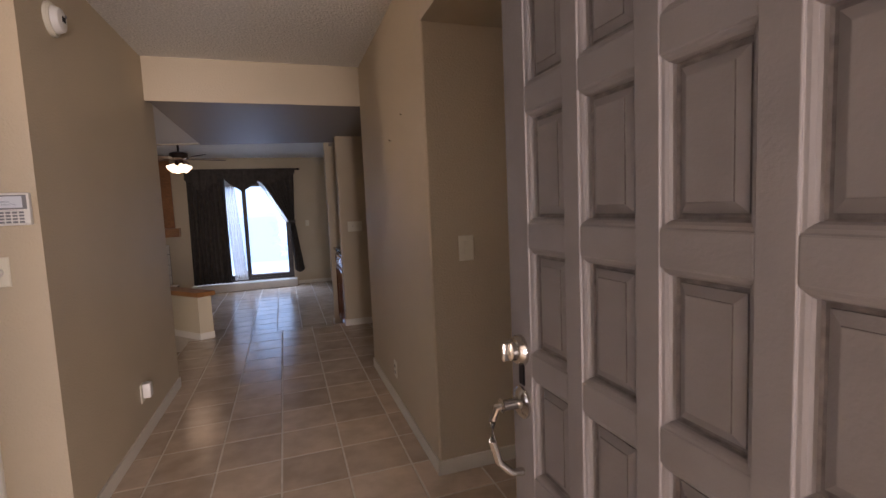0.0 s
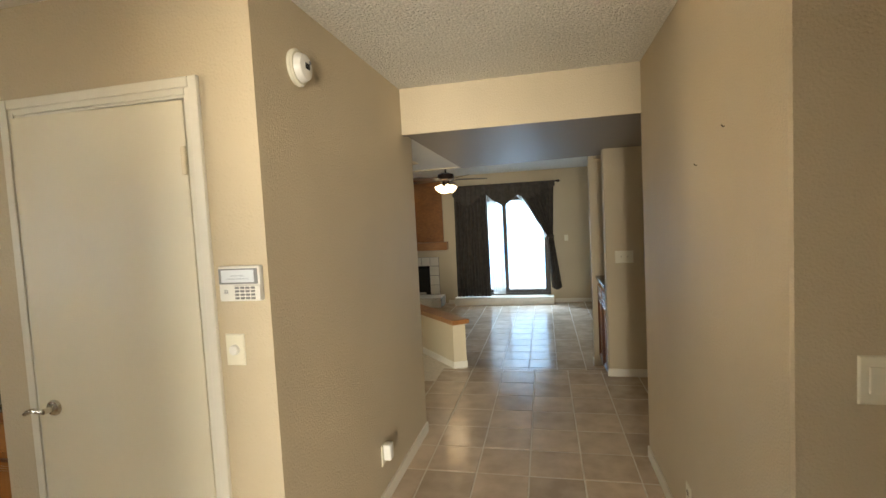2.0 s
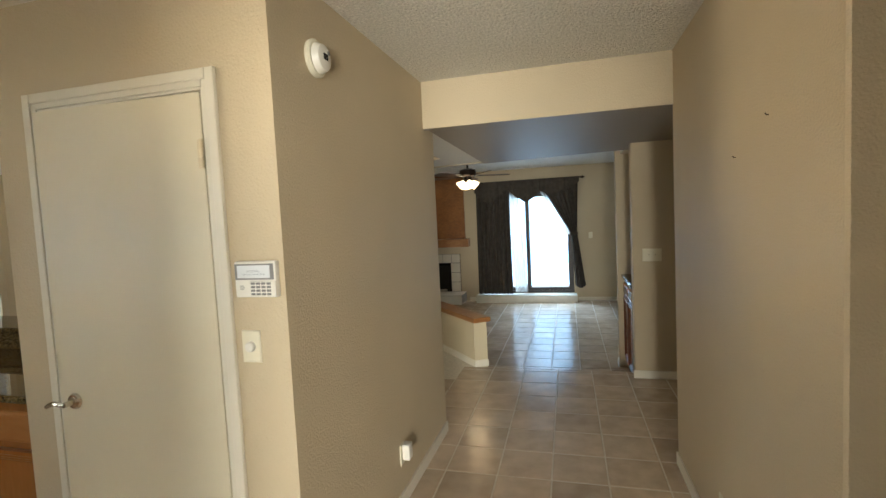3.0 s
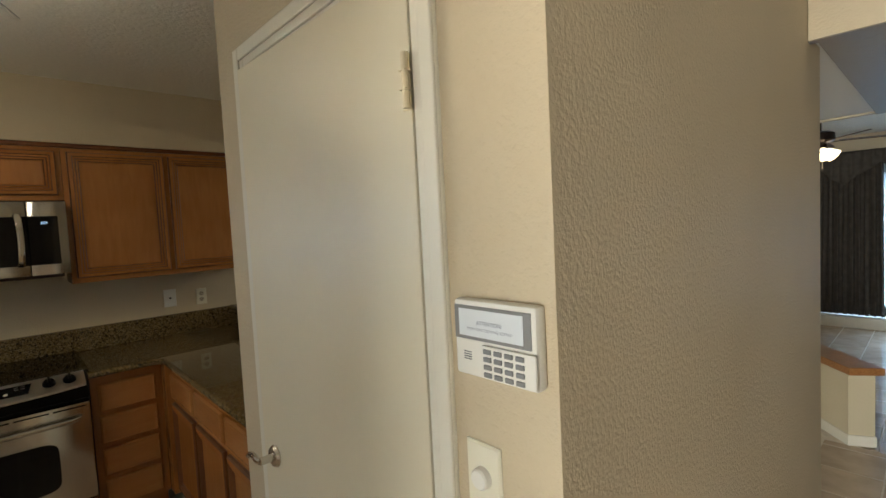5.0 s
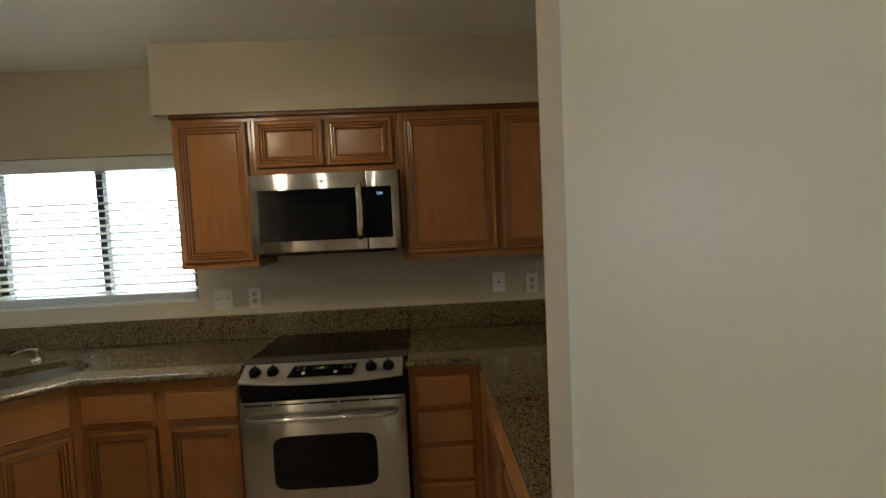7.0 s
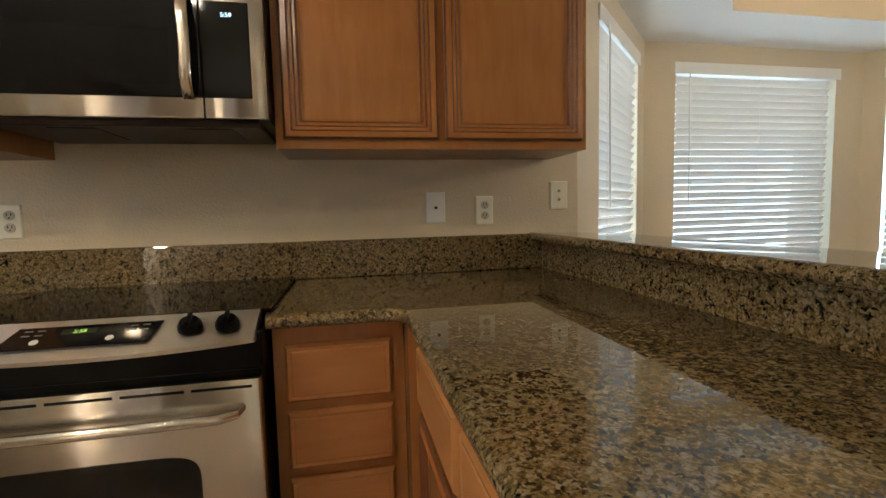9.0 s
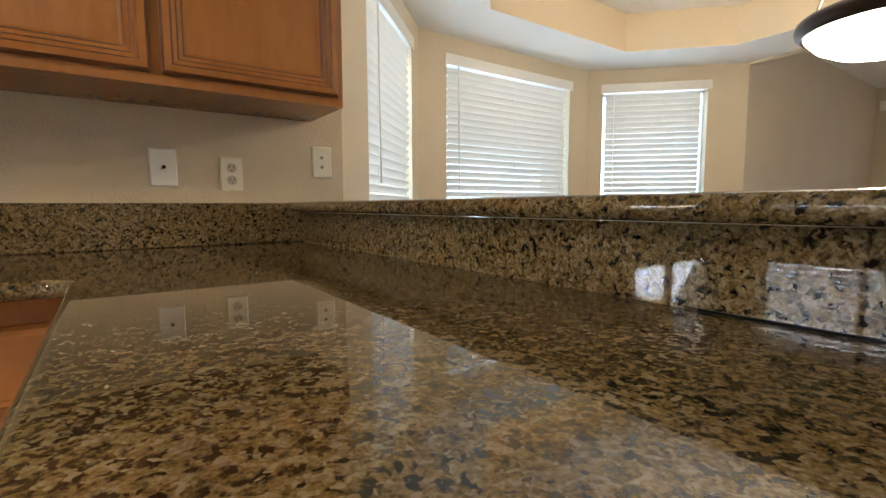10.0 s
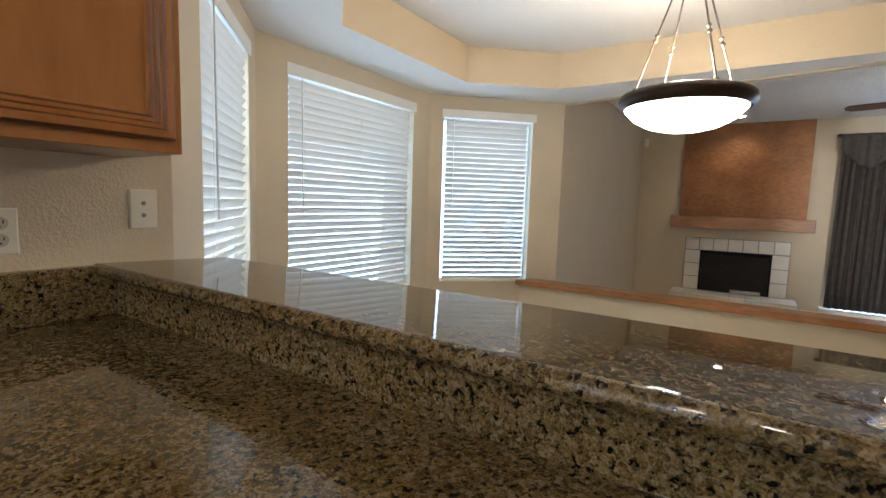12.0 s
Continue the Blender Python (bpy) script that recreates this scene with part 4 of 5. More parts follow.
def stove():
    s = thing("electric_range", (-3.470, 1.436, 0.0), "stainless slide-in electric range with black glass top", "stove", rz=90)
    W = 0.755
    bm = bmesh.new()
    box(bm, 0.004, W - 0.004, 0.02, 0.66, 0.06, 0.80)
    box(bm, 0.0, W, 0.012, 0.66, 0.78, 0.872, 0.004)
    part("body", bm, BLACK, s)
    door = part("oven_door", box(bmesh.new(), 0.004, W - 0.004, -0.012, 0.03, 0.262, 0.766, 0.006), STEEL, s, "brushed steel oven door", True)
    bm = bmesh.new()
    out = sink_outline(W / 2, 0.535 - 0.06, 0.235, 0.125, 0, 36, 7)
    fr = [bm.verts.new((x, -0.0135, z)) for x, z in out]
    bk = [bm.verts.new((x, -0.008, z)) for x, z in out]
    bm.faces.new(fr)
    for i in range(36):
        bm.faces.new((fr[i], fr[(i + 1) % 36], bk[(i + 1) % 36], bk[i]))
    part("oven_window", bm, BLACK_GLASS, door, "dark oven window")
    for k in range(5):
        bm = bmesh.new()
        box(bm, 0.022 + 0.145 * k, 0.152 + 0.145 * k, -0.0128, -0.010, 0.745, 0.7515)
        part("vent_slot", bm, BLACK, door)
    bm = bmesh.new()
    tube(bm, [(0.05, -0.008, 0.70), (0.055, -0.045, 0.698), (0.09, -0.062, 0.697), (0.25, -0.068, 0.697), (W / 2, -0.069, 0.697), (W - 0.25, -0.068, 0.697), (W - 0.09, -0.062, 0.697), (W - 0.055, -0.045, 0.698), (W - 0.05, -0.008, 0.70)], 0.012, 12)
    part("door_handle", bm, STEEL, door, "", True)
    low = part("warming_drawer", box(bmesh.new(), 0.004, W - 0.004, -0.010, 0.03, 0.065, 0.255, 0.006), STEEL, s, "brushed steel lower drawer", True)
    bm = bmesh.new()
    tube(bm, [(0.07, -0.008, 0.215), (0.08, -0.04, 0.213), (0.12, -0.05, 0.212), (W - 0.12, -0.05, 0.212), (W - 0.08, -0.04, 0.213), (W - 0.07, -0.008, 0.215)], 0.011, 12)
    part("drawer_handle", bm, STEEL, low, "", True)
    # bowed, slanted control panel
    bm = bmesh.new()
    n = 18
    rows = []
    for i in range(n + 1):
        u = i / n
        x = 0.012 + (W - 0.024) * u
        bow = 0.022 * (1 - (2 * u - 1) ** 2)
        rows.append([bm.verts.new(p) for p in ((x, -0.015 - bow, 0.851 - 0.505 * bow), (x, -0.022 - bow, 0.862 - 0.505 * bow), (x, 0.075, 0.911), (x, 0.09, 0.908), (x, 0.09, 0.852))])
    for a, b in zip(rows, rows[1:]):
        for k in range(5):
            bm.faces.new((a[k], a[(k + 1) % 5], b[(k + 1) % 5], b[k]))
    bm.faces.new(rows[0][::-1])
    bm.faces.new(rows[-1])
    pan = part("control_panel", bm, SATIN, s, "brushed steel control panel", True)
    tilt = math.degrees(math.atan2(0.049, 0.105))
    on = pose(0, 0.02, 0.8865, tilt)
    bm = bmesh.new()
    q = ((0.225, -0.038), (0.520, -0.038), (0.535, 0.034), (0.245, 0.034))
    for z in (0.0, 0.0025):
        bm.faces.new([bm.verts.new((x, y, z)) for x, y in q])
    for i in range(4):
        (ax, ay), (bx, by) = q[i], q[(i + 1) % 4]
        bm.faces.new([bm.verts.new(p) for p in ((ax, ay, 0), (bx, by, 0), (bx, by, 0.0025), (ax, ay, 0.0025))])
    bmesh.ops.remove_doubles(bm, verts=bm.verts, dist=0.0002)
    dis = part("display_panel", bm, BLACK_GLASS, pan, "black touch display", m=on)
    for x in (0.295, 0.44):
        bm = bmesh.new()
        lathe(bm, [(0.0085, 0.002), (0.0085, 0.0036), (0, 0.0036)], 16, pose(x, -0.018, 0))
        o = part("start_pad", bm, PLASTIC, pan, m=on)
    for x in (0.26, 0.285, 0.47, 0.495):
        for y in (0.004, 0.02):
            part("printed_mark", box(bmesh.new(), x, x + 0.016, y, y + 0.003, 0.0024, 0.0030), GREY_KEY, pan, m=on)
    bm = bmesh.new()
    box(bm, 0.335, 0.405, 0.004, 0.022, 0.0024, 0.0030)
    part("clock_window", bm, mat("dim_display", (0.03, 0.035, 0.02), 0.2), pan, m=on)
    cu = bpy.data.curves.new("clock", "FONT")
    cu.body, cu.size = "5:58", 0.0155
    w = new("clock", cu)
    w.data.materials.append(GREEN_LED)
    w.parent = pan
    w.matrix_basis = on @ pose(0.358, 0.007, 0.0034)
    for x in (0.075, 0.155, 0.600, 0.680):
        k = part("knob", lathe(bmesh.new(), [(0.027, 0.001), (0.026, 0.012), (0.020, 0.022), (0, 0.024)], 22), BLACK, pan, "black range knob", True, on @ pose(x, 0, 0))
        bm = bmesh.new()
        box(bm, x - 0.005, x + 0.005, -0.021, 0.021, 0.020, 0.032, 0.003)
        part("grip", bm, BLACK, pan, "", True, on)
        for a in (-60, 0, 60):
            tick = pose(x, 0, 0, 0, 0, a)
            part("dial_mark", box(bmesh.new(), -0.003, 0.003, 0.0285, 0.0305, 0.0004, 0.0012), GREY_KEY, pan, m=on @ tick)
    bm = bmesh.new()
    box(bm, -0.012, W + 0.012, 0.085, 0.672, 0.8985, 0.9095, 0.003)
    part("cooktop", bm, BLACK_GLASS, s, "black glass cooktop")


stove()


def microwave():
    s = thing("microwave_oven", (-3.776, 1.437, 1.416), "stainless over-range microwave with black glass door", "microwave", rz=90)
    W, Hh = 0.753, 0.398
    bm = bmesh.new()
    box(bm, 0.002, W - 0.002, 0.022, 0.402, 0.0, Hh - 0.004)
    part("body", bm, BLACK, s)
    bm = bmesh.new()
    box(bm, 0.03, W - 0.03, 0.03, 0.38, -0.018, 0.002, 0.004)
    for x in (0.16, 0.52):
        box(bm, x, x + 0.12, 0.06, 0.28, -0.021, -0.017)
    part("underside", bm, DARK_METAL, s)
    bm = bmesh.new()
    box(bm, 0.0, 0.583, -0.004, 0.024, 0.0, Hh, 0.004)
    dr = part("door", bm, STEEL, s, "brushed steel door", True)
    bm = bmesh.new()
    box(bm, 0.5855, W, -0.004, 0.024, 0.0, Hh, 0.004)
    cp = part("control_column", bm, STEEL, s, "brushed steel control column", True)
    bm = bmesh.new()
    box(bm, 0.038, 0.5832, -0.0065, 0.0, 0.056, 0.318, 0.002)
    gl = part("door_glass", bm, BLACK_GLASS, dr, "black door glass")
    bm = bmesh.new()
    box(bm, 0.095, 0.50, -0.0072, -0.006, 0.09, 0.238)
    part("door_mesh", bm, mat("dark_mesh", (0.005, 0.005, 0.0055), 0.12, spec=0.25), dr, "dark perforated screen")
    bm = bmesh.new()
    box(bm, 0.5855, 0.713, -0.0065, 0.0, 0.056, 0.318, 0.002)
    pg = part("control_glass", bm, BLACK_GLASS, cp, "black control glass")
    bm = bmesh.new()
    rings = []
    for i in range(17):
        u = i / 16
        x, z = 0.548 + 0.006 * math.sin(math.pi * u), 0.335 - 0.285 * u
        out = -0.006 - 0.040 * min(1.0, 5.0 * u, 5.0 * (1 - u)) ** 0.6
        rings.append([bm.verts.new((x + 0.015 * math.cos(c), out + 0.007 * math.sin(c), z)) for c in (2 * math.pi * k / 12 for k in range(12))])
    for p, q in zip(rings, rings[1:]):
        for k in range(12):
            bm.faces.new((p[k], p[(k + 1) % 12], q[(k + 1) % 12], q[k]))
    bm.faces.new(rings[0][::-1])
    bm.faces.new(rings[-1])
    part("door_handle", bm, NICKEL, dr, "polished bar handle", True)
    cu = bpy.data.curves.new("clock", "FONT")
    cu.body, cu.size = "5:59", 0.017
    w = new("clock", cu)
    w.data.materials.append(BLUE_LED)
    w.parent = cp
    w.matrix_basis = pose(0.640, -0.0072, 0.276, 90)
    part("badge", lathe(bmesh.new(), [(0.012, 0), (0.012, 0.002), (0, 0.002)], 20, pose(0.366, -0.0035, 0.355, 90)), NICKEL, dr, "small round badge", True)


microwave()
plate("double_switch", (-4.1795, 1.100, 1.138), 90, "ivory double switch plate above the counter", "", 0.118, 0.118, "toggles")
plate("wall_outlet", (-4.1795, 1.284, 1.140), 90, "ivory outlet above the counter", "outlets")
plate("cable_plate", (-4.1795, 2.747, 1.155), 90, "white cable jack plate above the counter", "", 0.078, 0.122, "jack", PLASTIC)
plate("wall_outlet", (-4.1795, 2.950, 1.140), 90, "ivory outlet above the counter", "outlets")
plate("phone_plate", (-4.1795, 3.276, 1.196), 90, "ivory phone jack plate above the counter", "", 0.078, 0.118, "double_jack")


def track_light():
    t = thing("track_light", (-2.60, 1.50, CEIL_Z), "bronze ceiling track with bell-glass spot heads", "track light", rz=67)
    bm = bmesh.new()
    box(bm, -0.72, 0.72, -0.016, 0.016, -0.022, 0.0, 0.003)
    part("rail", bm, DARK_METAL, t)
    for x, lit, ax, ay in ((-0.44, True, 30, 20), (0.22, True, -14, 14), (0.42, False, 20, -30)):
        h = part("head", lathe(bmesh.new(), [(0, 0.0), (0.012, 0.0), (0.012, -0.03), (0.022, -0.036), (0.026, -0.075), (0.022, -0.085), (0, -0.085)], 18), DARK_METAL, t, "", True, pose(x, 0, -0.09, ax, ay))
        bm = bmesh.new()
        tube(bm, [(x, 0, -0.02), (x, 0, -0.098)], 0.007, 8)
        part("stem", bm, BRASS, t, "", True)
        part("glass_shade", lathe(bmesh.new(), [(0.020, -0.08), (0.030, -0.10), (0.042, -0.13), (0.05, -0.165), (0.048, -0.165), (0.040, -0.13), (0.02, -0.085)], 22), TRACK_GLASS if lit else PANE, h, "lit frosted bell shade" if lit else "clear bell shade, unlit", True)


track_light()


# ---- windows and blinds ----
def window(name, at, rz, w, h, label, mullion=None, material=None, fw=0.045, back=0.06):
    material = material or VINYL
    s = thing(name, at, label, "window", "", rz)
    s["kind"] = "structure"
    for nm, b in (("window_frame", [(0, w, back, back + 0.04, 0, fw), (0, w, back, back + 0.04, h - fw, h), (0, fw, back, back + 0.04, fw, h - fw), (w - fw, w, back, back + 0.04, fw, h - fw)] + ([(mullion - 0.02, mullion + 0.02, back - 0.005, back + 0.04, fw, h - fw)] if mullion else [])),
                  ("window_sill", [(0, w, 0.0, back, -0.004, 0.006)])):
        bm = bmesh.new()
        for q in b:
            box(bm, *q)
        part(nm, bm, TRIM if nm == "window_sill" else material, s)
    bm = bmesh.new()
    box(bm, fw - 0.004, w - fw + 0.004, back + 0.018, back + 0.023, fw - 0.004, h - fw + 0.004)
    p = part("pane", bm, PANE, s)
    p.visible_shadow = False


def blind(at, rz, w, h, tilt, label, pitch=0.048, stack=0, ends=(0.006, 0.010), y=0.035, board=(0.0, 0.0, 0.001), shut=None):
    """Local y = 0 is the wall face; the room lies at -y."""
    s = thing("window_blind", at, label, "blind", "window blinds", rz)
    bm = bmesh.new()
    box(bm, board[0], w + board[1], board[2], board[2] + 0.008, h - 0.075, h, 0.002)
    part("valance", bm, BLIND, s)
    bm = bmesh.new()
    box(bm, 0.004, w - 0.004, y - 0.025, y + 0.028, h - 0.075, h - 0.035)
    part("headrail", bm, BLIND, s)
    bm = bmesh.new()
    box(bm, ends[0] + 0.004, w - ends[1] - 0.004, y - 0.012, y + 0.025, 0.0, 0.016, 0.003)
    part("bottom_rail", bm, BLIND, s)
    bm = bmesh.new()
    n = 6
    a = [[bm.verts.new((x, -0.025 + 0.05 * i / n, 0.004 * (1 - (2 * i / n - 1) ** 2) + dz)) for i in range(n + 1)] for x in (ends[0], w - ends[1]) for dz in (0, 0.0026)]
    for i in range(n):
        bm.faces.new((a[0][i], a[0][i + 1], a[2][i + 1], a[2][i]))
        bm.faces.new((a[1][i + 1], a[1][i], a[3][i], a[3][i + 1]))
    for k in (0, n):
        bm.faces.new((a[0][k], a[1][k], a[3][k], a[2][k]))
    me = mesh_of(bm, "slat", BLIND)
    z = 0.03 + 0.006 * stack
    for k in range(stack):
        o = new("slat", me)
        o.parent, o.matrix_basis = s, pose(0, y, 0.018 + 0.006 * k)
    k = 0
    while z < h - 0.070:
        o = new("slat", me)
        o.parent = s
        o.matrix_basis = pose(0.0015 * math.sin(3.1 * k), y, z, (shut if shut and z < h - 0.26 else tilt) + 1.2 * math.sin(1.7 * k))
        z += pitch
        k += 1
    for x in (0.11, w - 0.11) if w < 0.95 else (0.12, w / 2, w - 0.12):
        bm = bmesh.new()
        for yy in (y - 0.0255, y + 0.0255):
            box(bm, x - 0.0012, x + 0.0012, yy - 0.0006, yy + 0.0006, 0.01, h - 0.05)
        part("ladder_cord", bm, BLIND, s)
    bm = bmesh.new()
    tube(bm, [(0.09, y - 0.04, h - 0.07), (0.092, y - 0.046, h - 0.95 if h > 1 else h - 0.6)], 0.004, 8)
    part("tilt_wand", bm, BLIND, s)
    return s


def along(a, b, t):
    L = math.hypot(b[0] - a[0], b[1] - a[1])
    return (a[0] + (b[0] - a[0]) * t / L, a[1] + (b[1] - a[1]) * t / L), math.degrees(math.atan2(b[1] - a[1], b[0] - a[0]))


# windows are seen from inside with the room at local -y, so their x runs from the far end of each opening
for (a, b, lo, hi, nm, left, right) in ((BAY[0], BAY[1], 0.32, 1.18, "window_1", 0.01, 0.06), (BAY[1], BAY[2], 0.235, 1.55, "window_2", 0.01, 0.05), (BAY[2], BAY[3], 0.13, 0.99, "window_3", 0.025, 0.05)):
    p, ang = along(a, b, lo)
    window(nm, (*p, 0.50), ang, hi - lo, 1.52, "white vinyl bay window with daylight behind", fw=0.016, back=0.085)
    blind((*p, 0.505), ang, hi - lo, 1.585, -58, "white faux-wood blind lowered over a bay window", ends=(left, right), y=0.014, board=(-0.015, 0.03, -0.012))
window("window_4", (-4.18, -0.22, 1.13), 90, 1.175, 0.875, "kitchen window with dark bronze frame", 0.62, FRAME_DARK)
blind((-4.18, -0.215, 1.135), 90, 1.165, 0.865, 9, "white kitchen blind with its upper slats open", 0.044, 7, shut=16)
window("window_5", (-2.70, -0.42, 1.13), 180, 1.28, 0.875, "sink window with dark bronze frame", 0.64, FRAME_DARK)
blind((-2.705, -0.42, 1.135), 180, 1.27, 0.865, 42, "white sink window blind with its slats open", 0.044, 7)


# ---- dining ----
def pendant():
    s = thing("pendant_lamp", (-2.957, 5.150, 1.618), "lit bowl pendant lamp with bronze rim on rods", "pendant lamp")
    part("bowl", lathe(bmesh.new(), [(0, 0), (0.0869, 0.0042), (0.1622, 0.0226), (0.2259, 0.0568), (0.2653, 0.0986), (0.2723, 0.1185), (0.2641, 0.1185), (0.2143, 0.0652), (0.1506, 0.0317), (0, 0.0119)], 48), LAMP_GLASS, s, "glowing white glass bowl", True)
    part("rim", lathe(bmesh.new(), [(0.2618, 0.1104), (0.2804, 0.1046), (0.2966, 0.1185), (0.3035, 0.1394), (0.2977, 0.1625), (0.285, 0.1741), (0.2688, 0.1799), (0.256, 0.1718), (0.256, 0.1231), (0.2618, 0.1104)], 48), DARK_METAL, s, "dark bronze rim", True)
    for k in range(4):
        a = radians(35 + 90 * k)
        c, d = 0.92 * math.cos(a), 0.92 * math.sin(a)
        bm = bmesh.new()
        tube(bm, [(0.2723 * c, 0.2723 * d, 0.1683), (0.0139 * c, 0.0139 * d, 0.852)], 0.0045, 8)
        r = part("rod", bm, ROD_METAL, s, "", True)
        for f in (0.03, 0.36, 0.40):
            p = Vector((0.2723 * c, 0.2723 * d, 0.1683)).lerp(Vector((0.0139 * c, 0.0139 * d, 0.852)), f)
            bm = bmesh.new()
            bmesh.ops.create_icosphere(bm, subdivisions=2, radius=0.011, matrix=Matrix.Translation(p))
            part("knuckle", bm, ROD_METAL, r, "", True)
    part("canopy", lathe(bmesh.new(), [(0, 0.882), (0.07, 0.882), (0.068, 0.867), (0.03, 0.847), (0, 0.842)], 24), DARK_METAL, s, "", True)


pendant()


# ---- living room ----
def ceiling_fan():
    s = thing("ceiling_fan", (-1.35, 8.25, LIV_CEIL), "dark bronze ceiling fan with lit tulip shades", "ceiling fan")
    part("canopy", lathe(bmesh.new(), [(0, 0), (0.075, 0), (0.072, -0.03), (0.045, -0.065), (0.016, -0.075), (0.016, -0.20), (0, -0.20)], 24), DARK_METAL, s, "", True)
    part("motor", lathe(bmesh.new(), [(0, -0.19), (0.07, -0.195), (0.125, -0.215), (0.13, -0.29), (0.10, -0.315), (0.06, -0.325), (0.06, -0.36), (0.075, -0.365), (0.075, -0.40), (0, -0.41)], 32), DARK_METAL, s, "", True)
    for k in range(5):
        a = 72 * k + 20
        bm = bmesh.new()
        o = [(0.17, -0.05), (0.24, -0.062), (0.52, -0.072), (0.63, -0.066), (0.66, -0.03), (0.66, 0.03), (0.63, 0.066), (0.52, 0.072), (0.24, 0.062), (0.17, 0.05)]
        prism(bm, o, -0.004, 0.004, 0.002)
        b = part("blade", bm, wood("walnut_blade", (0.03, 0.012, 0.006), (0.07, 0.028, 0.012), 0.35, 0) if k == 0 else bpy.data.materials["walnut_blade"], s, "dark walnut blade", m=pose(0, 0, -0.300, 0, 0, a) @ pose(0, 0, 0, 11))
        bm = bmesh.new()
        box(bm, 0.09, 0.22, -0.018, 0.018, -0.010, -0.004, 0.002)
        part("blade_arm", bm, DARK_METAL, b)
    for k in range(4):
        m = pose(0, 0, -0.385, 0, 0, 90 * k + 30) @ pose(0.055, 0, 0, 0, -48, 0)
        part("shade", lathe(bmesh.new(), [(0.022, 0), (0.034, -0.02), (0.05, -0.06), (0.07, -0.105), (0.068, -0.106), (0.046, -0.06), (0.02, -0.01)], 20), SHADE_GLASS, s, "lit frosted tulip shade", True, m)
    bm = bmesh.new()
    tube(bm, [(0.02, 0.0, -0.41), (0.021, 0.0, -0.58)], 0.002, 6)
    part("pull_chain", bm, BRASS, s)


ceiling_fan()


def fireplace():
    f = thing("fireplace", (-2.80, 10.86, LIV_Z), "white-tiled fireplace with a black firebox and raised hearth", "fireplace")
    # local origin at the middle of the far wall, room at -y
    h = part("hearth", box(bmesh.new(), -0.80, 0.78, -0.48, -0.002, 0.0, 0.192), HEARTH_GROUT, f, "raised hearth base")
    t = 0.20
    for i in range(8):
        bm = bmesh.new()
        box(bm, -0.80 + 0.1975 * i + 0.002, -0.80 + 0.1975 * (i + 1) - 0.002, -0.488, -0.01, 0.188, 0.204, 0.003)
        part("hearth_tile", bm, WHITE_TILE, h)
        bm = bmesh.new()
        box(bm, -0.80 + 0.1975 * i + 0.002, -0.80 + 0.1975 * (i + 1) - 0.002, -0.492, -0.478, 0.004, 0.184, 0.003)
        part("hearth_tile", bm, WHITE_TILE, h)
    bm = bmesh.new()
    for b in ((-0.668, -0.452, 0.205, 1.02), (0.462, 0.672, 0.205, 1.02), (-0.452, 0.462, 0.792, 1.02)):
        box(bm, b[0], b[1], -0.030, -0.002, b[2], b[3])
    sr = part("surround", bm, HEARTH_GROUT, f)
    tiles = [(-0.666 + 0.1912 * i, -0.666 + 0.1912 * (i + 1), 0.828, 1.02) for i in range(7)]
    for z in range(3):
        tiles += [(-0.666, -0.452, 0.208 + 0.206 * z, 0.208 + 0.206 * (z + 1)), (0.462, 0.672, 0.208 + 0.206 * z, 0.208 + 0.206 * (z + 1))]
    for x0, x1, z0, z1 in tiles:
        bm = bmesh.new()
        box(bm, x0 + 0.005, x1 - 0.005, -0.038, -0.028, z0 + 0.005, z1 - 0.005, 0.003)
        part("surround_tile", bm, WHITE_TILE, sr)
    # a thin flat near-black sheet closes the firebox opening
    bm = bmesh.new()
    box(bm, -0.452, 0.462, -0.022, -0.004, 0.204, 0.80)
    fb = part("firebox", bm, FIREBOX_BLACK, f, "flat near-black sheet in the firebox opening")
    bm = bmesh.new()
    for q in ((-0.452, 0.462, 0.775, 0.828), (-0.452, -0.43, 0.204, 0.775), (0.44, 0.462, 0.204, 0.775)):
        box(bm, q[0], q[1], -0.036, -0.02, q[2], q[3], 0.002)
    part("firebox_frame", bm, BLACK, fb, "black metal firebox frame")
    bm = bmesh.new()
    tube(bm, [(-0.02, -0.06, 0.235), (0.36, -0.06, 0.235)], 0.028, 10)
    part("gas_log", bm, CONCRETE, fb, "pale ceramic log", True)
    bm = bmesh.new()
    box(bm, -0.885, 0.905, -0.20, -0.002, 1.175, 1.345, 0.006)
    solid("mantel_shelf", bm, OAK, "thick stained wooden mantel beam", "mantel", at=(-2.80, 10.86, LIV_Z))
    bm = bmesh.new()
    box(bm, -0.79, 0.81, -0.045, -0.002, 1.347, LIV_CEIL - LIV_Z - 0.003)
    solid("chimney_panel", bm, COPPER, "copper-brown rough plaster panel above the mantel", "wall panel", at=(-2.80, 10.86, LIV_Z))


fireplace()
s = thing("recessed_spot", (-2.86, 10.18, LIV_CEIL), "lit recessed ceiling spot above the fireplace", "ceiling light")
part("trim_ring", lathe(bmesh.new(), [(0.055, 0), (0.085, 0), (0.083, -0.008), (0.057, -0.010), (0.055, 0)], 28), PLASTIC, s, "", True)
part("bulb", lathe(bmesh.new(), [(0.055, -0.002), (0.045, -0.018), (0.02, -0.026), (0, -0.027)], 24), SPOT_GLASS, s, "glowing bulb face", True)
bm = bmesh.new()
box(bm, -0.03, 0.03, -0.04, 0.0, -0.06, 0.06, 0.006)
solid("motion_sensor", bm, PLASTIC, "small white motion sensor high in the corner", "sensor", at=(-4.14, 10.858, 2.30))


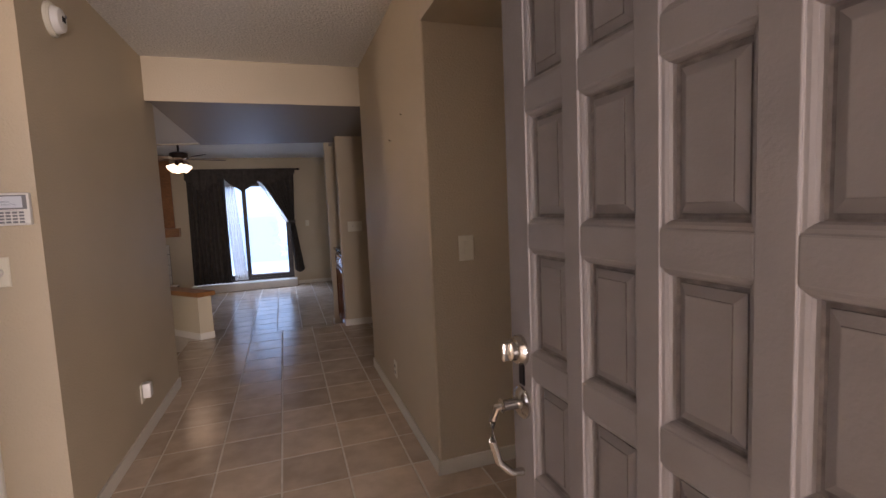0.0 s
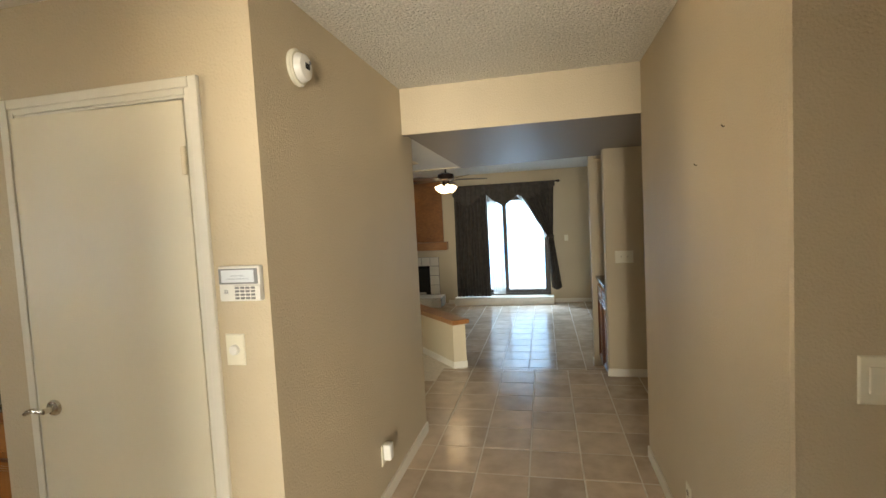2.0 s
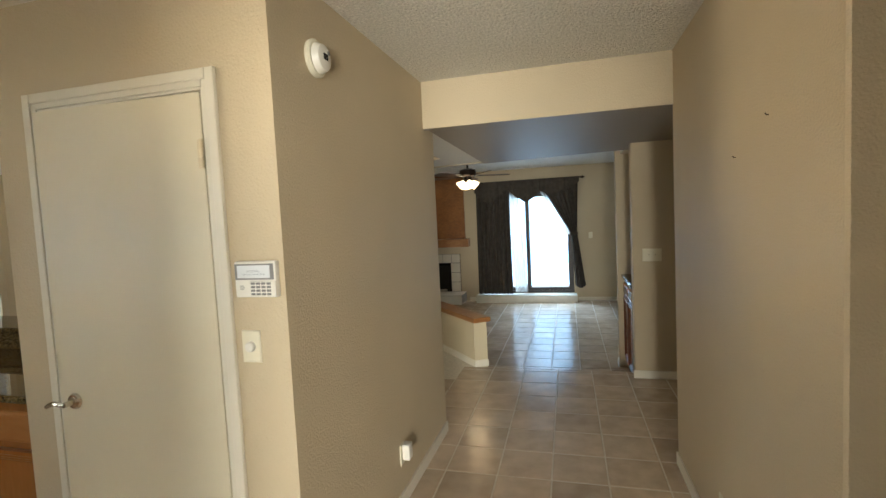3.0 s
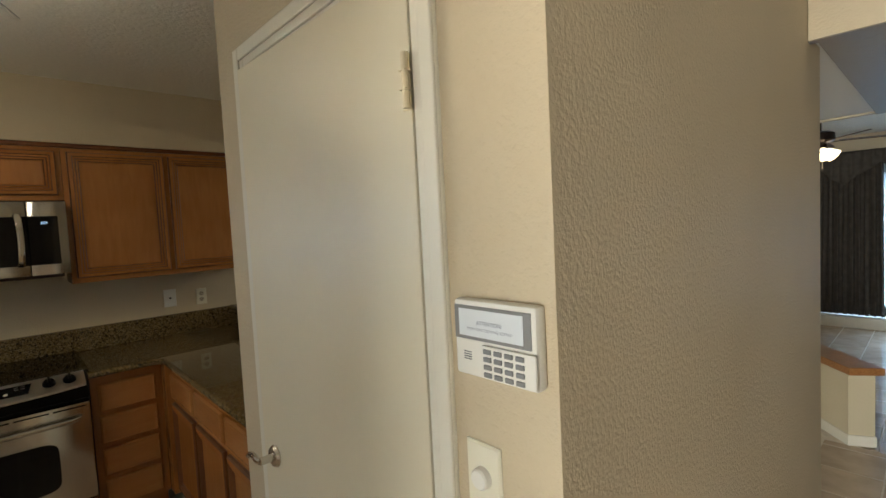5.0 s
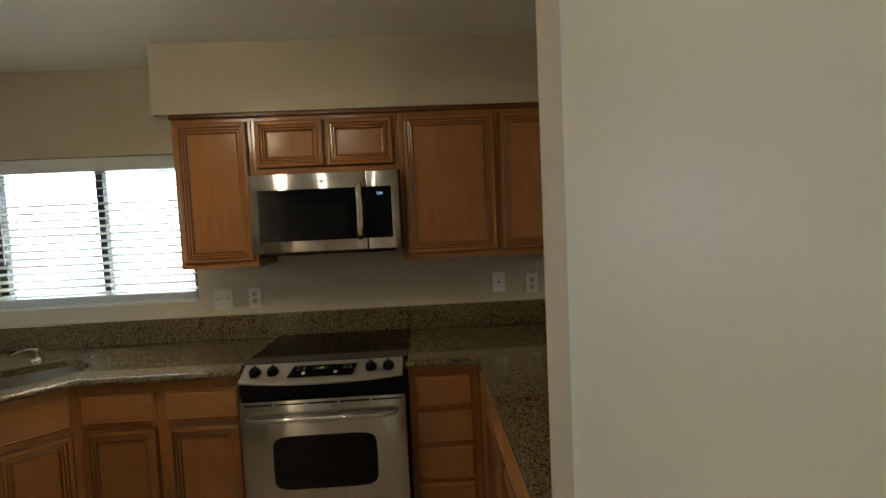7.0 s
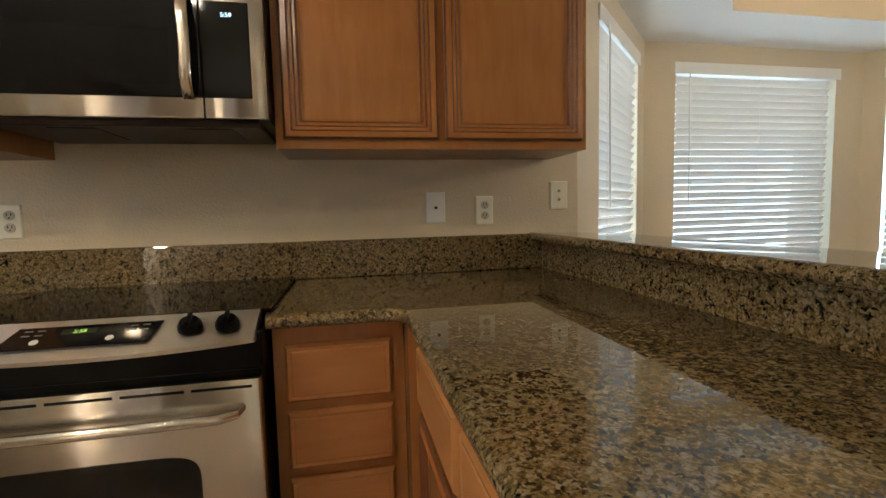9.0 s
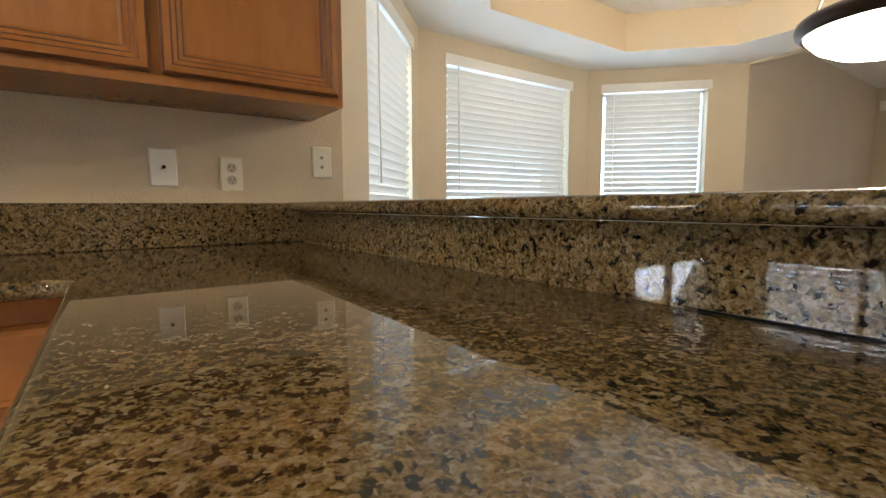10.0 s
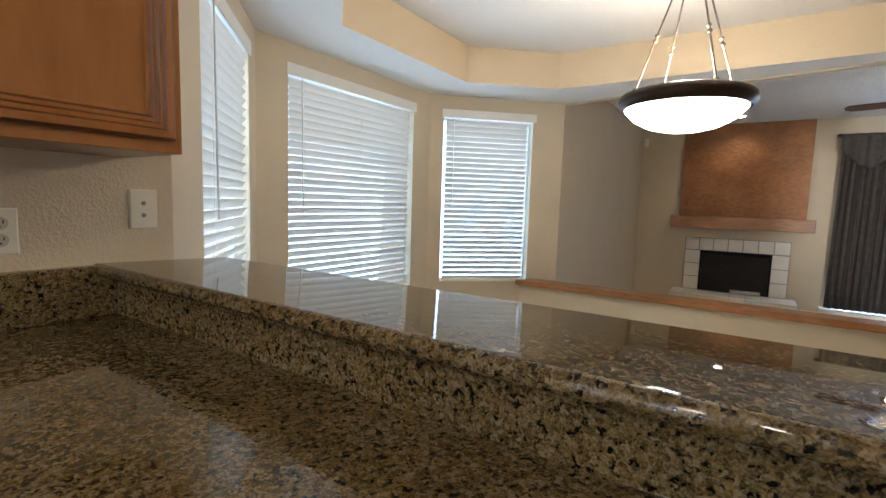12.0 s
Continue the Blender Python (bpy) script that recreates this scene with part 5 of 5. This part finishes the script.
def sliding_door():
    s = thing("sliding_door", (-1.62, 10.88, -0.04), "dark bronze sliding glass patio door", "sliding door")
    s["kind"] = "structure"
    W, Hh = 1.84, 2.10
    bm = bmesh.new()
    for q in ((0, W, 0, 0.05), (0, W, Hh - 0.05, Hh), (0, 0.05, 0.05, Hh - 0.05), (W - 0.05, W, 0.05, Hh - 0.05)):
        box(bm, q[0], q[1], 0.0, 0.10, q[2], q[3])
    part("door_frame", bm, FRAME_DARK, s)
    for x0, x1, y in ((0.05, 0.98, 0.055), (0.90, W - 0.05, 0.02)):
        bm = bmesh.new()
        for q in ((x0, x1, 0.05, 0.11), (x0, x1, Hh - 0.11, Hh - 0.05), (x0, x0 + 0.055, 0.11, Hh - 0.11), (x1 - 0.055, x1, 0.11, Hh - 0.11)):
            box(bm, q[0], q[1], y, y + 0.03, q[2], q[3])
        sash = part("sash", bm, FRAME_DARK, s)
        bm = bmesh.new()
        box(bm, x0 + 0.05, x1 - 0.05, y + 0.012, y + 0.017, 0.10, Hh - 0.10)
        p = part("pane", bm, PANE, sash)
        p.visible_shadow = False
    bm = bmesh.new()
    box(bm, 0.915, 0.945, -0.03, 0.02, 0.88, 1.10, 0.006)
    part("pull_handle", bm, BLACK, s)


sliding_door()
structure("door_platform", [(-1.76, 0.27, 10.58, 10.86, LIV_Z, -0.045)], WHITE_TILE, "tiled step in front of the sliding door", "step", 0.004)


def cloth(bm, top, bottom, n, depth, waves, phase=0.0, rows=10):
    """A pleated sheet between two lines, each a function of u in 0..1 that gives (x, z); y swings with the pleats."""
    grid = []
    for j in range(rows + 1):
        v = j / rows
        row = []
        for i in range(n + 1):
            u = i / n
            (x0, z0), (x1, z1) = top(u), bottom(u)
            sw = depth * (0.75 + 0.25 * v) * (math.sin(2 * math.pi * waves * u + phase) + 0.3 * math.sin(4.7 * math.pi * waves * u + 1 + v))
            row.append(bm.verts.new((x0 + (x1 - x0) * v, sw, z0 + (z1 - z0) * v)))
        grid.append(row)
    for a, b in zip(grid, grid[1:]):
        for i in range(n):
            bm.faces.new((a[i], a[i + 1], b[i + 1], b[i]))
    return bm


def line(x0, z0, x1, z1):
    return lambda u: (x0 + (x1 - x0) * u, z0 + (z1 - z0) * u)


def thick(ob, t=0.003):
    md = ob.modifiers.new("cloth thickness", "SOLIDIFY")
    md.thickness = t
    return ob


def curtains():
    y = 10.70
    s = thing("curtain_rod", (-0.70, y, 2.275), "dark curtain rod with turned finials", "curtain rod")
    bm = bmesh.new()
    tube(bm, [(-1.0, 0, 0), (1.10, 0, 0)], 0.014, 12)
    part("rod", bm, DARK_METAL, s, "", True)
    for x in (-1.03, 1.13):
        bm = bmesh.new()
        lathe(bm, [(0, -0.045), (0.018, -0.03), (0.026, 0.0), (0.016, 0.03), (0, 0.045)], 14, pose(x, 0, 0, 0, 90))
        part("finial", bm, DARK_METAL, s, "", True)
    for x in (-0.92, 1.02):
        bm = bmesh.new()
        box(bm, x - 0.01, x + 0.01, 0.0, 0.158, -0.012, 0.012)
        part("bracket", bm, DARK_METAL, s)
    c = thing("curtain", (0, y, 0), "dark brown pleated curtain panel hanging to the floor step", "curtain", "curtains")
    o = part("panel", cloth(bmesh.new(), line(-1.70, 2.25, -1.02, 2.25), line(-1.72, -0.03, -1.00, -0.03), 90, 0.028, 9), CURTAIN, c, "", True)
    thick(o)
    c = thing("curtain", (0, y + 0.01, 0), "dark brown curtain swept aside and tied back", "curtain", "curtains")
    o = part("panel", cloth(bmesh.new(), line(-0.42, 2.22, 0.34, 2.24), lambda u: (0.19 + 0.11 * u, 1.16 + 0.04 * u), 80, 0.02, 7, 0.5, 14), CURTAIN, c, "", True)
    thick(o)
    o = part("tail", cloth(bmesh.new(), lambda u: (0.19 + 0.11 * u, 1.16 + 0.04 * u), lambda u: (0.24 + 0.20 * u, 0.14 - 0.06 * math.sin(3.1 * u)), 50, 0.02, 4, 0.5, 8), CURTAIN, c, "", True)
    thick(o)
    bm = bmesh.new()
    box(bm, 0.17, 0.32, -0.03, 0.03, 1.15, 1.20, 0.01)
    part("tieback", bm, CURTAIN, c)

    for x0, x1, tip, drop in ((-1.72, -0.98, 0.42, 0.40), (-1.10, -0.28, 0.52, 0.42), (-0.50, 0.36, 0.45, 0.28)):
        c = thing("valance_swag", (0, y - 0.045, 0), "dark brown pointed valance swag", "valance", "valances")
        o = part("cloth", cloth(bmesh.new(), line(x0, 2.29, x1, 2.29), lambda u, x0=x0, x1=x1, tip=tip, drop=drop: (x0 + (x1 - x0) * u, 2.20 - drop * max(0.0, 1 - abs(u - tip) / max(tip, 1 - tip)) - 0.03 * math.sin(9 * u)), 60, 0.014, 5, x0, 8), CURTAIN, c, "", True)
        thick(o)
    c = thing("sheer_curtain", (0, y + 0.07, 0), "white sheer curtain beside the dark panel", "curtain", "sheers")
    part("panel", cloth(bmesh.new(), line(-1.06, 2.25, -0.86, 2.25), line(-0.96, 0.0, -0.70, 0.0), 70, 0.022, 6, 0, 10), SHEER, c, "", True)
    c = thing("sheer_curtain", (0, y + 0.05, 0), "white sheer curtain swept behind the tied panel", "curtain", "sheers")
    part("panel", cloth(bmesh.new(), line(-0.50, 2.22, 0.2, 2.24), lambda u: (0.10 + 0.14 * u, 1.15 + 0.03 * u), 60, 0.014, 6, 0, 14), SHEER, c, "", True)


curtains()
plate("light_switch", (0.56, 10.859, 1.12), 0, "ivory switch beside the sliding door", "", 0.075, 0.12, "rocker")


def wet_bar():
    c = cabinet("bar_cabinet", (0.72, 6.642, LIV_Z), -90, 0.784, 1.03, 0.56, "dark stained bar cabinet in a wall niche", [("drawer", 0.03, 0.375, 0.86, 0.98), ("drawer", 0.405, 0.755, 0.86, 0.98), ("door", 0.03, 0.375, 0.13, 0.83), ("door", 0.405, 0.755, 0.13, 0.83)], "")
    bm = bmesh.new()
    box(bm, 0.685, 1.298, 5.854, 6.646, 0.832, 0.868, 0.006)
    box(bm, 1.27, 1.298, 5.854, 6.646, 0.868, 1.0, 0.003)
    solid("bar_counter", bm, BLACK_GLASS, "polished black counter in the bar niche", "countertop")


wet_bar()


# ---- entry nook ----
structure("ceiling_nook", [(0.74, 2.40, 0.20, 2.372, 2.20, CEIL_Z)], PAINT, "low tan ceiling of the entry nook", "ceiling")
# the second box is an unseen filler, added to stop light behind the hinges
structure("front_door_frame", [(-0.37, -0.335, 0.02, 0.21, 0, 2.06), (0.572, 0.635, 0.20, 0.275, 0, 2.06), (-0.335, 0.57, 0.02, 0.21, 2.035, 2.06)], TRIM, "painted front door frame with an added light-blocking filler", "door frame")


# ---- plants outside ----
def shrub(at, label, n, spread, height, leaf):
    s = thing("garden_shrub", at, label, "shrub", "garden shrubs")
    rng = random.Random(int(at[0] * 100) + 7)
    bm = bmesh.new()
    stems = []
    for k in range(7):
        a, r = rng.uniform(0, 6.28), rng.uniform(0.2, 0.8) * spread
        tip = (r * math.cos(a), r * math.sin(a), height * rng.uniform(0.6, 1.0))
        tube(bm, [(0, 0, 0), (tip[0] * 0.35, tip[1] * 0.35, tip[2] * 0.5), tip], 0.018, 6)
        stems.append(tip)
    part("stem", bm, BARK, s)
    bm = bmesh.new()
    for k in range(n):
        t = stems[rng.randrange(7)]
        f = rng.uniform(0.35, 1.1)
        p = Vector((t[0] * f, t[1] * f, t[2] * f)) + Vector([rng.gauss(0, 0.16 * spread) for _ in range(3)])
        a, b = rng.uniform(0, 6.28), rng.uniform(-1.1, 1.1)
        d = Vector((math.cos(a) * math.cos(b), math.sin(a) * math.cos(b), math.sin(b))) * leaf
        w = d.cross(Vector((0.3, 0.2, 1))).normalized() * leaf * 0.16
        bm.faces.new([bm.verts.new(v) for v in (p, p + d * 0.5 + w, p + d, p + d * 0.5 - w)])
    part("foliage", bm, LEAF, s)


shrub((0.35, 15.6, -0.40), "green leafy shrub beyond the patio", 900, 0.9, 1.7, 0.34)
shrub((-2.9, 16.8, -0.40), "tall green shrub beyond the patio", 900, 1.0, 1.9, 0.34)
shrub((-7.6, 0.9, -0.40), "palm-like shrub outside the kitchen window", 1100, 1.2, 3.0, 0.6)


# ---- floor tiles ----
def lay_tiles(parent, z, x0, x1, y0, y1, ox, oy, near, skip):
    pitch, gap, th = 0.326, 0.009, 0.012
    bm = bmesh.new()
    box(bm, gap / 2, pitch - gap / 2, gap / 2, pitch - gap / 2, -th, 0, 0.0025, 1)
    me = mesh_of(bm, "tile", TILE)
    rest = bmesh.new()
    i0, i1 = math.floor((x0 - ox) / pitch), math.ceil((x1 - ox) / pitch)
    j0, j1 = math.floor((y0 - oy) / pitch), math.ceil((y1 - oy) / pitch)
    rng = random.Random(5)
    for i in range(i0, i1):
        for j in range(j0, j1):
            x, y = ox + i * pitch, oy + j * pitch
            a, b, c, d = max(x, x0) + gap / 2, min(x + pitch, x1) - gap / 2, max(y, y0) + gap / 2, min(y + pitch, y1) - gap / 2
            if b - a < 0.02 or d - c < 0.02 or skip((a + b) / 2, (c + d) / 2):
                continue
            whole = b - a > pitch - gap - 0.001 and d - c > pitch - gap - 0.001
            if near((a + b) / 2, (c + d) / 2):
                if whole:
                    o = new("tile", me)
                else:
                    bm = bmesh.new()
                    box(bm, a - x, b - x, c - y, d - y, -th, 0, 0.0025, 1)
                    o = new("tile", mesh_of(bm, "tile", TILE))
                o.parent = parent
                o.location = (x, y, z + rng.uniform(-0.0006, 0.0006))
            else:
                box(rest, a, b, c, d, z - th, z)
    if len(rest.faces):
        o = new("tile_field", mesh_of(rest, "tile_field", TILE))
        o.parent = parent
        tagged(o, "more sand-coloured floor tiles", kind="stuff")


lay_tiles(FLOOR, 0.0, -4.18, 2.40, -0.42, 5.868, -0.018, 3.835, lambda x, y: -0.9 < x < 0.9 and 1.9 < y, lambda x, y: (x < -0.9 and 2.5 < y < 3.5) or (x < -0.9 and y > 5.6))
lay_tiles(FLOOR_LIVING, LIV_Z, -4.20, 2.40, 5.886, 10.86, -0.11, 5.90, lambda x, y: -1.3 < x < 0.9, lambda x, y: (x < -0.75 and y < 6.9 and x + y < 5.2) or (y < 6.75 and x < -1.6))
